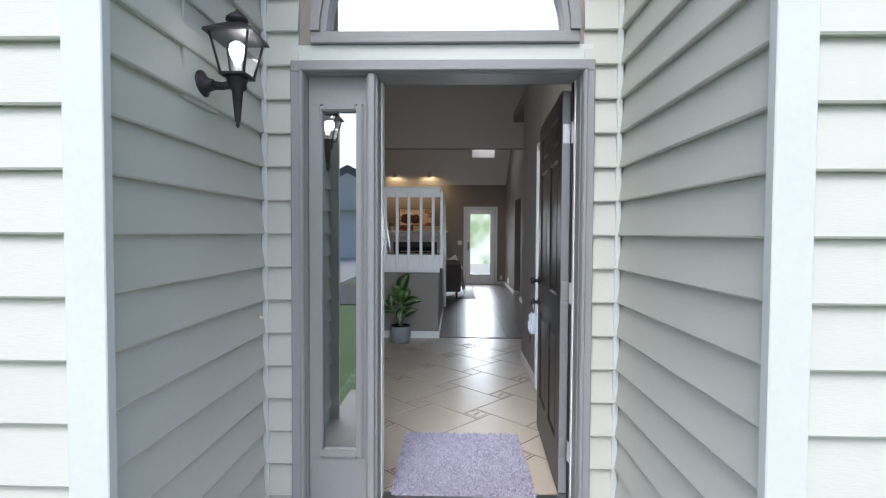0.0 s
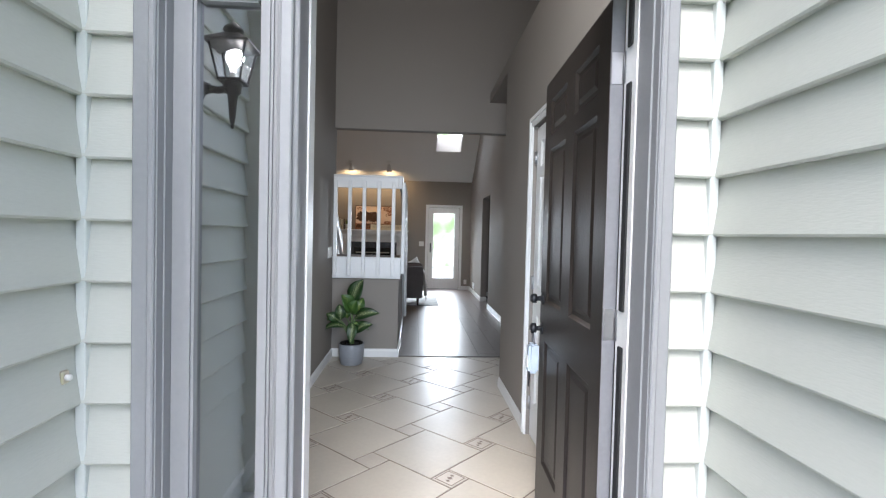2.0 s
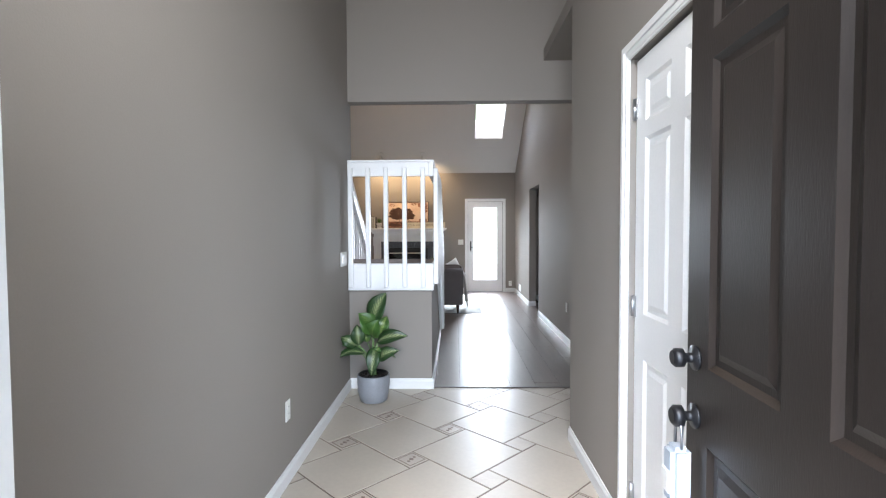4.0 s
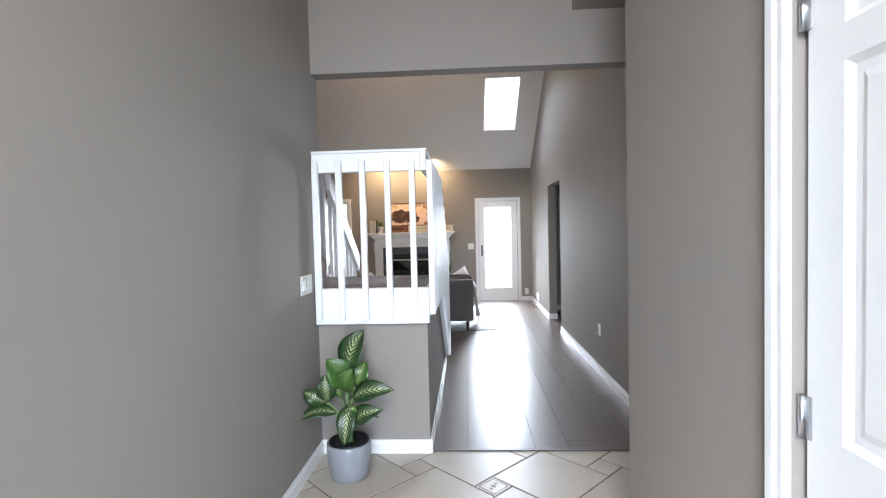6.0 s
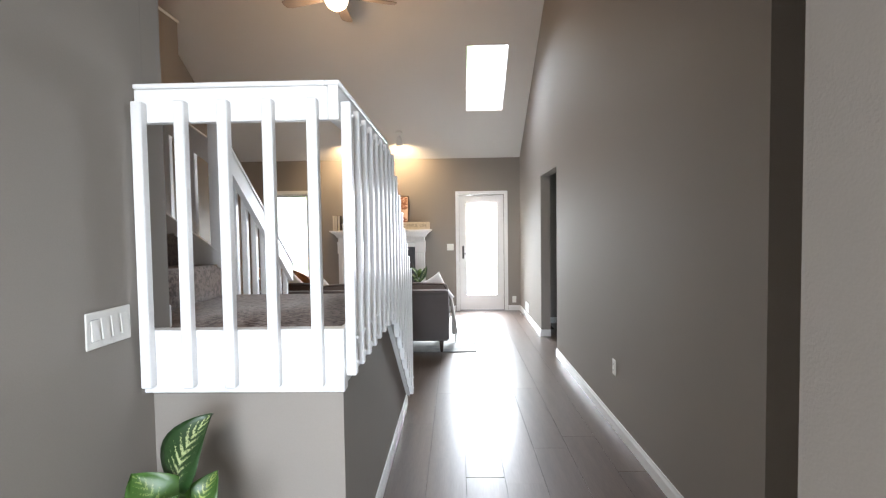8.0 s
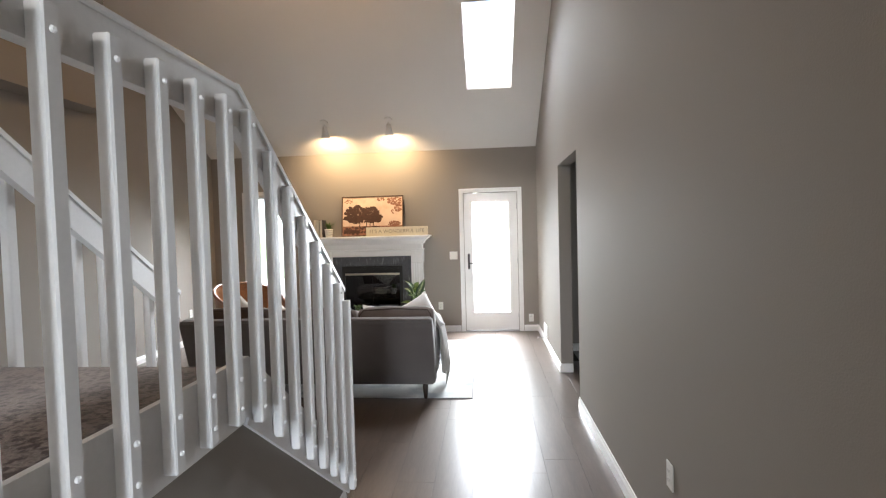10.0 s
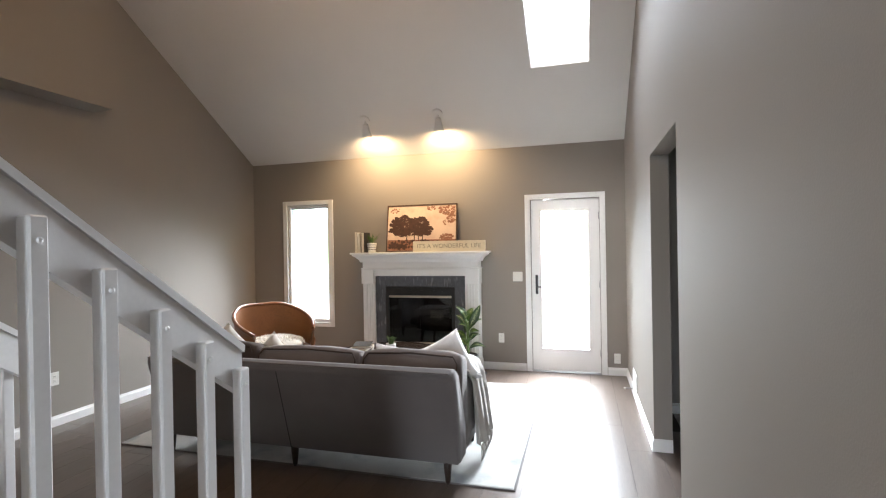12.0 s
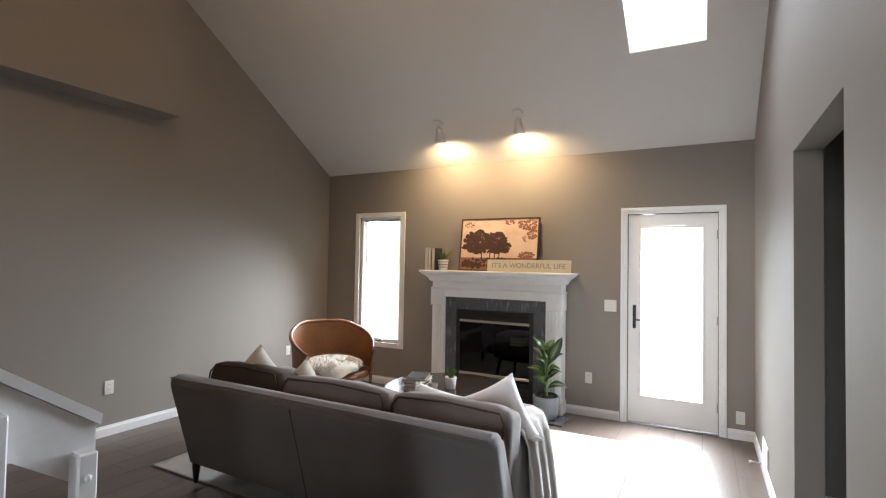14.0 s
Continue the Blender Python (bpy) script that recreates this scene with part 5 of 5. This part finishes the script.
part("mantel_shelf", B(-0.885, 0.885, -0.30, -0.001, 1.437, 1.46, bevel=0.005), WHITE, fire)
bm = bmesh.new()
for x0, x1, z0, z1 in ((-0.59, -0.455, 0.0, 1.16), (0.455, 0.59, 0.0, 1.16), (-0.455, 0.455, 1.025, 1.16)):
    box(bm, x0, x1, -0.165, -0.001, z0, z1, bevel=0.002)
part("marble_surround", bm, MARBLE, fire, "veined grey marble")
bm = bmesh.new()
for x0, x1, y0, y1, z0, z1 in ((-0.455, 0.455, -0.02, -0.001, 0, 1.02), (-0.455, -0.41, -0.16, -0.02, 0, 1.02), (0.41, 0.455, -0.16, -0.02, 0, 1.02), (-0.41, 0.41, -0.16, -0.02, 0.915, 1.02), (-0.41, 0.41, -0.16, -0.02, 0, 0.27)):
    box(bm, x0, x1, y0, y1, z0, z1)
part("firebox", bm, FIREBLACK, fire, "black metal firebox")
for z in (0.04, 0.09, 0.14, 0.19, 0.95, 0.98):
    part("louvre", B(-0.40, 0.40, -0.168, -0.1602, z, z + 0.02, bevel=0.002), FIREBLACK, fire)
for k, (x0, x1) in enumerate(((-0.41, -0.002), (0.002, 0.41))):
    part("glass_door", B(x0, x1, -0.15, -0.145, 0.30, 0.89), FIREGLASS, fire)
for z in (0.30, 0.885):
    part("bar", B(-0.41, 0.41, -0.17, -0.15, z, z + 0.028, bevel=0.004), BRASS, fire, "pale metal bar")
part("log", tube(bmesh.new(), [(-0.25, -0.08, 0.34), (0.0, -0.07, 0.36), (0.25, -0.085, 0.35)], [0.04, 0.045, 0.035], 10), DARKWOOD, fire)
hearth = setting("hearth", B(FC - 0.85, FC + 0.85, 13.31, YB - 0.215, -0.002, 0.018, bevel=0.003), MARBLE, "dark grey marble hearth slab", "hearth")

MZ = 1.461
pic = thing("framed_picture", pose(-0.59, 13.70, MZ, -8), "sepia landscape print of trees in a thin brown frame", "picture", )
PWD, PHT = 0.93, 0.60
bm = bmesh.new()
for x0, x1, z0, z1 in ((-PWD / 2, -PWD / 2 + 0.014, 0, PHT), (PWD / 2 - 0.014, PWD / 2, 0, PHT), (-PWD / 2, PWD / 2, 0, 0.014), (-PWD / 2, PWD / 2, PHT - 0.014, PHT)):
    box(bm, x0, x1, -0.03, 0.0, z0, z1, bevel=0.002)
part("frame", bm, FRAMEW, pic)
part("canvas", B(-PWD / 2 + 0.014, PWD / 2 - 0.014, -0.02, -0.005, 0.014, PHT - 0.014), CANVAS, pic)
r2 = random.Random(21)


def dabs(name, mat, spots, y):
    """Loose flat dabs of paint within given discs (x, z, radius x, radius z, count, size)."""
    bm = bmesh.new()
    for cx, cz, rx, rz, cnt, size in spots:
        for _ in range(cnt):
            a, q = r2.random() * 6.283, math.sqrt(r2.random())
            x, z = cx + rx * q * math.cos(a), cz + rz * q * math.sin(a)
            if not (-PWD / 2 + 0.03 < x < PWD / 2 - 0.03 and 0.03 < z < PHT - 0.03):
                continue
            s = size * r2.uniform(0.5, 1.2)
            ph = r2.random() * 6
            yy = y - r2.random() * 0.0008
            bm.faces.new([bm.verts.new((x + s * r2.uniform(0.6, 1.2) * math.cos(ph + k * 1.0472), yy, z + s * r2.uniform(0.5, 1.0) * math.sin(ph + k * 1.0472))) for k in range(6)])
    part(name, bm, mat, pic)


part("painted_ground", B(-PWD / 2 + 0.016, PWD / 2 - 0.016, -0.0205, -0.02, 0.016, 0.15), SEPIA2, pic)
dabs("painted_foliage", SEPIA, ((-0.25, 0.33, 0.17, 0.13, 260, 0.024), (-0.02, 0.32, 0.13, 0.12, 220, 0.024), (0.06, 0.27, 0.09, 0.06, 90, 0.02), (-0.15, 0.26, 0.28, 0.05, 200, 0.018), (-0.1, 0.10, 0.35, 0.05, 120, 0.02), (-0.30, 0.06, 0.12, 0.04, 60, 0.02)), -0.0215)
dabs("painted_leaves", SEPIA2, ((0.35, 0.52, 0.13, 0.06, 70, 0.018), (0.39, 0.42, 0.05, 0.07, 40, 0.016), (0.12, 0.55, 0.06, 0.03, 26, 0.014), (-0.36, 0.53, 0.08, 0.03, 24, 0.012), (0.33, 0.18, 0.09, 0.035, 60, 0.016), (0.31, 0.36, 0.03, 0.03, 12, 0.012)), -0.0215)
for x in (-0.19, -0.09, -0.035, 0.02):
    part("painted_trunk", B(x - 0.006, x + 0.006, -0.0222, -0.0215, 0.13, 0.26), SEPIA, pic)

sign = thing("wooden_sign", pose(-0.205, 13.60, MZ, -6), "cream painted wooden sign with grey lettering on the mantel", "sign")
part("board", B(-0.455, 0.455, -0.018, 0.0, 0, 0.128, bevel=0.002), SIGN, sign)
txt = bpy.data.curves.new("lettering", "FONT")
txt.body, txt.size, txt.align_x, txt.align_y, txt.extrude = "IT'S A WONDERFUL LIFE", 0.074, "CENTER", "CENTER", 0.0008
tmp_ob = bpy.data.objects.new("lettering", txt)
scene.collection.objects.link(tmp_ob)
bpy.context.view_layer.update()
me = bpy.data.meshes.new_from_object(tmp_ob.evaluated_get(bpy.context.evaluated_depsgraph_get()))
bpy.data.objects.remove(tmp_ob)
me.materials.clear()
me.materials.append(LETTER)
xs = [v.co.x for v in me.vertices]
fit_w = 0.80 / (max(xs) - min(xs))
piece("lettering", me, sign, pose(0, -0.0195, 0.064, 90) @ Matrix.Diagonal((fit_w, 1.0, 1.0, 1.0)))
for k, (x, t, hgt, mat) in enumerate(((-1.42, 0.035, 0.26, BOOKL), (-1.378, 0.03, 0.245, BOOKL), (-1.33, 0.042, 0.255, BOOKD))):
    ob = thing("book", pose(x, 13.66, MZ), "upright hardback book at the end of the mantel", "book", "mantel books")
    bm = bmesh.new()
    box(bm, -t / 2, -t / 2 + 0.003, -0.09, 0.09, 0, hgt)
    box(bm, t / 2 - 0.003, t / 2, -0.09, 0.09, 0, hgt)
    box(bm, -t / 2, t / 2, 0.087, 0.09, 0, hgt)
    part("cover", bm, mat, ob)
    part("pages", B(-t / 2 + 0.0032, t / 2 - 0.0032, -0.086, 0.0865, 0.003, hgt - 0.004), PAPER, ob, "cream page block")
small_plant(pose(-1.235, 13.64, MZ), 0.062, 0.12, "grassy plant in a white banded pot on the mantel", 0.15, True)

plant2 = thing("potted_plant", pose(0.045, 13.47, 0.018), "broad-leaved green plant in a grey pot on the hearth", "potted plant", "potted plants")
round_pot(plant2, 0.13, 0.22, POT)
r2 = random.Random(12)
for k in range(13):
    a = k * 2.4
    z0 = 0.30 + 0.028 * k
    l = 0.20 - 0.006 * k
    base = Vector((0.02 * math.cos(a), 0.02 * math.sin(a), z0))
    tip = base + Vector((l * math.cos(a), l * 0.8 * math.sin(a), 0.06 + 0.012 * k))
    part("petiole", tube(bmesh.new(), [(0, 0, z0 - 0.14), base], [0.008, 0.005], 6), STEM, plant2)
    blade("leaf", leaf(base, tip, 0.085, (0, -0.5, 0.85), 0.04), (LEAF, LEAFDARK, LEAFNEW)[k % 3], plant2)
blade("leaf", leaf((0.03, 0, 0.55), (0.15, 0.02, 0.84), 0.10, (0.3, -0.9, 0.2), 0.03), LEAF, plant2)

# ---- lamps of the far room ----
WARM = (1.0, 0.67, 0.34)
for x in (-1.128, -0.22):
    spot = thing("ceiling_spotlight", pose(x, 13.27, 3.06), "white cone ceiling spotlight with a warm lit bulb", "spotlight", "ceiling spotlights")
    bm = lathe(bmesh.new(), [(0.055, -0.03), (0.058, -0.02), (0.058, 0.06)], 20)
    bmesh.ops.transform(bm, matrix=pose(0, 0, 0.01, -33), verts=bm.verts)
    part("canopy", bm, CEIL, spot)
    part("stem", tube(bmesh.new(), [(0, 0, 0.0), (0, 0.01, -0.06)], 0.012, 10), CEIL, spot)
    bm = lathe(bmesh.new(), [(0.028, 0.0), (0.034, -0.03), (0.04, -0.07), (0.062, -0.155), (0.058, -0.155), (0.036, -0.07), (0.026, -0.03)], 24)
    m = pose(0, 0.015, -0.05, 12)
    bmesh.ops.transform(bm, matrix=m, verts=bm.verts)
    part("shade", bm, CEIL, spot)
    bm = lathe(bmesh.new(), [(0.02, -0.05), (0.034, -0.09), (0.038, -0.125), (0.03, -0.14)], 16)
    bmesh.ops.transform(bm, matrix=m, verts=bm.verts)
    part("bulb", bm, glow("warm_bulb", WARM, 3), spot, "lit warm bulb")
    lamp = new("spot_light", bpy.data.lights.new("spot_light", "SPOT"))
    lamp.data.energy, lamp.data.color, lamp.data.spot_size, lamp.data.spot_blend, lamp.data.shadow_soft_size = SPOTW, WARM, radians(165), 0.8, 0.04
    lamp.matrix_world = look((x, 13.335, 2.84), (x, 13.8, 2.3))

fan = thing("ceiling_fan", pose(-0.49, 10.19, 3.75), "white ceiling fan with grey-brown blades and a lit glass bowl", "ceiling fan")
part("downrod", tube(bmesh.new(), [(0, 0, 0.2), (0, 0, vault(10.19) - 3.76)], 0.013, 10), WHITE, fan)
part("canopy", lathe(bmesh.new(), [(0.03, vault(10.19) - 3.86), (0.07, vault(10.19) - 3.80), (0.07, vault(10.19) - 3.70)], 20), WHITE, fan)
part("motor", lathe(bmesh.new(), [(0.06, 0.075), (0.11, 0.09), (0.125, 0.13), (0.11, 0.17), (0.05, 0.2), (0.02, 0.23)], 28), WHITE, fan)
part("glass_bowl", lathe(bmesh.new(), [(0.01, -0.03), (0.05, -0.022), (0.09, 0.005), (0.115, 0.045), (0.118, 0.07)], 28), glow("fan_bowl", (1.0, 0.8, 0.55), 0.5), fan, "lit frosted glass bowl")
part("finial", lathe(bmesh.new(), [(0.004, -0.05), (0.011, -0.04), (0.008, -0.028)], 12), METAL, fan)
for k in range(5):
    bm = bmesh.new()
    box(bm, 0.10, 0.20, -0.02, 0.02, 0.105, 0.112, bevel=0.002)
    arm = part("blade_arm", bm, METAL, fan)
    arm.matrix_basis = pose(0, 0, 0, 0, 0, 20 + 72 * k)
    o = [(0.18, -0.05), (0.56, -0.068), (0.62, -0.05), (0.63, 0.0), (0.62, 0.05), (0.56, 0.068), (0.18, 0.05)]
    bm = prism(bmesh.new(), o, "z", 0.112, 0.119)
    bmesh.ops.transform(bm, matrix=pose(0, 0, 0.115, 11) @ pose(0, 0, -0.115), verts=bm.verts)
    part("blade", bm, FANBLADE, fan).matrix_basis = pose(0, 0, 0, 0, 0, 20 + 72 * k)
fl = new("fan_light", bpy.data.lights.new("fan_light", "POINT"))
fl.data.energy, fl.data.color, fl.data.shadow_soft_size = FANW, (1.0, 0.6, 0.28), 0.1
fl.location = (-0.49, 10.19, 3.62)
pl = new("lantern_light", bpy.data.lights.new("lantern_light", "POINT"))
pl.data.energy, pl.data.color, pl.data.shadow_soft_size = 1.0, (1.0, 0.93, 0.82), 0.03
pl.location = (-0.30, 2.27, 2.07)

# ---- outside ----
# foliage backdrop glows by emission, daylight put into its colour
bk = bpy.data.materials.new("glowing_foliage_distance")
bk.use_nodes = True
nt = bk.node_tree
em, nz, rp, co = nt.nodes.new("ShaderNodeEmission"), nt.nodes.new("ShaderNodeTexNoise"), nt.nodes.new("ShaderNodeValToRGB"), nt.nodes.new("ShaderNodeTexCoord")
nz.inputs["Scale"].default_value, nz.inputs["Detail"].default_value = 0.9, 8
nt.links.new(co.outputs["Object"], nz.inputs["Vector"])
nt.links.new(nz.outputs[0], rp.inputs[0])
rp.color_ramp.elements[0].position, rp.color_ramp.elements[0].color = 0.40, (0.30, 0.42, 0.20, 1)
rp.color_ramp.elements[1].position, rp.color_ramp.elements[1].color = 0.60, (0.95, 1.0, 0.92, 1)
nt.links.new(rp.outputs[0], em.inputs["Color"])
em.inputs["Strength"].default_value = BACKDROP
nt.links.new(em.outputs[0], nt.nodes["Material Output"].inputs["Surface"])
setting("backdrop", B(-30, 30, 24.0, 24.1, -0.15, 9), bk, "self-glowing backdrop of pale garden foliage behind the house", "backdrop")

house = thing("neighbour_house", pose(-6.0, -24, -0.15), "white gabled house with garage across the lawn", "house")
HW = material("white_house_siding", (0.7, 0.7, 0.68), 0.7, vary=0.05)
HR = material("grey_roof_shingle", (0.14, 0.14, 0.15), 0.9, vary=0.2, fine=20)
part("wall", B(-5, 5, -8, 0, 0, 2.9), HW, house)
bm = prism(bmesh.new(), [(-5.4, 2.9), (5.4, 2.9), (0, 5.6)], "y", -8.2, 0.3)
part("roof", bm, HR, house)
part("gable", prism(bmesh.new(), [(-4.6, 2.9), (4.6, 2.9), (0, 5.1)], "y", 0.3, 0.34), HW, house)
part("garage_door", B(-2.6, 2.4, 0.001, 0.05, 0, 2.3, bevel=0.01), WHITE, house, "white garage door")
for x in (-4.1, 3.7):
    part("window", B(x - 0.45, x + 0.45, 0.001, 0.06, 1.0, 2.2, bevel=0.01), FIREBLACK, house)
setting("driveway", B(-9, -3.0, -24, -9, -0.15, -0.12), CONCRETE, "pale concrete driveway across the lawn", "driveway")
setting("road", B(-60, 60, -9, -5, -0.15, -0.13), material("grey_asphalt", (0.06, 0.06, 0.06), 0.9, vary=0.2), "grey asphalt street", "road")

# ---- floor pieces ----
TA, TB, TH = 0.49, 0.155, radians(46)
U, V = Vector((math.cos(TH), math.sin(TH))), Vector((-math.sin(TH), math.cos(TH)))
ORIGIN = Vector((0.325, 4.893))
G = 0.0055


def clip_tile(corners, x0, x1, y0, y1):
    """Cuts a floor piece off at the walls."""
    def cut(poly, inside, cross):
        res = []
        for i, p in enumerate(poly):
            q = poly[(i + 1) % len(poly)]
            if inside(p):
                res.append(p)
            if inside(p) != inside(q):
                res.append(cross(p, q))
        return res

    def on(axis, v):
        return lambda p, q: p.lerp(q, (v - p[axis]) / (q[axis] - p[axis]))
    for axis, v, sign in ((0, x0, 1), (0, x1, -1), (1, y0, 1), (1, y1, -1)):
        if len(corners) < 3:
            return []
        corners = cut(corners, lambda p: sign * (p[axis] - v) >= 0, on(axis, v))
    return corners


def floor_piece(name, corners, mat, top=0.0):
    corners = clip_tile(corners, XL + 0.002, 2.59, YF + 0.03, 6.948)
    if len(corners) < 3:
        return None
    c = sum(corners, Vector((0, 0))) / len(corners)
    bm = bmesh.new()
    lo = [bm.verts.new((p.x - c.x, p.y - c.y, -0.006)) for p in corners]
    mid = [bm.verts.new((p.x - c.x, p.y - c.y, -0.0015)) for p in corners]
    hi = [bm.verts.new(((p.x - c.x) * 0.99, (p.y - c.y) * 0.99, top)) for p in corners]
    n = len(corners)
    for a, b in ((lo, mid), (mid, hi)):
        for i in range(n):
            bm.faces.new((a[i], a[(i + 1) % n], b[(i + 1) % n], b[i]))
    bm.faces.new(hi)
    ob = part(name, bm, mat, floor_tile)
    ob.matrix_basis = pose(c.x, c.y, 0)
    return ob


def square(o, u0, u1, v0, v1):
    return [o + U * u + V * v for u, v in ((u0, v0), (u1, v0), (u1, v1), (u0, v1))]


for i in range(-12, 13):
    for k in range(-12, 13):
        o = ORIGIN + U * (i * TA - k * TB) + V * (i * TB + k * TA)
        if not (-1.6 < o.x < 3.4 and 2.0 < o.y < 7.6):
            continue
        floor_piece("tile", square(o, G, TA - G, G, TA - G), TILE)
        s = floor_piece("insert_tile", square(o, TA + G, TA + TB - G, G, TB - G), TILE2)
        c = o + U * (TA + TB / 2) + V * (TB / 2)
        if s and (k % 2 or c.y < 3.9 or c.x < 0.1) and -0.36 < c.x < 2.5 and 3.1 < c.y < 6.85:
            bm = bmesh.new()
            for du in (-0.03, 0.0, 0.03):
                r = 0.02 if du == 0 else 0.014
                prism(bm, [(du, du * 0.3 - r), (du + r * 0.8, du * 0.3), (du, du * 0.3 + r), (du - r * 0.8, du * 0.3)], "z", 0.0005, 0.0013)
            for a, b, cc, d in ((-0.062, 0.062, -0.062, -0.056), (-0.062, 0.062, 0.056, 0.062), (-0.062, -0.056, -0.056, 0.056), (0.056, 0.062, -0.056, 0.056)):
                box(bm, a, b, cc, d, 0.0005, 0.0013)
            m = part("motif", bm, MOTIF, s)
            m.matrix_basis = pose(0, 0, 0, 0, 0, 46)

PW = 0.228
plank_mesh = {}
rnd = random.Random(5)
for c in range(-17, 16):
    x0 = 0.513 + PW * c
    if x0 + PW < XW or x0 > 4.0:
        continue
    y = 6.99 - rnd.random() * 1.2
    while y < YB:
        a, b = max(y, 6.986), min(y + 1.22, YB + 0.02)
        y += 1.22
        if b - a < 0.05 or (x0 > XH and not 8.5 < (a + b) / 2 < 12.6):
            continue
        n = round(b - a, 2)
        if n not in plank_mesh:
            plank_mesh[n] = data("plank", box(bmesh.new(), 0.0012, PW - 0.0012, 0.0002, n - 0.0002, -0.01, 0.0, bevel=0.0007), PLANK)
        piece("plank", plank_mesh[n], floor_wood, pose(x0, a, 0))
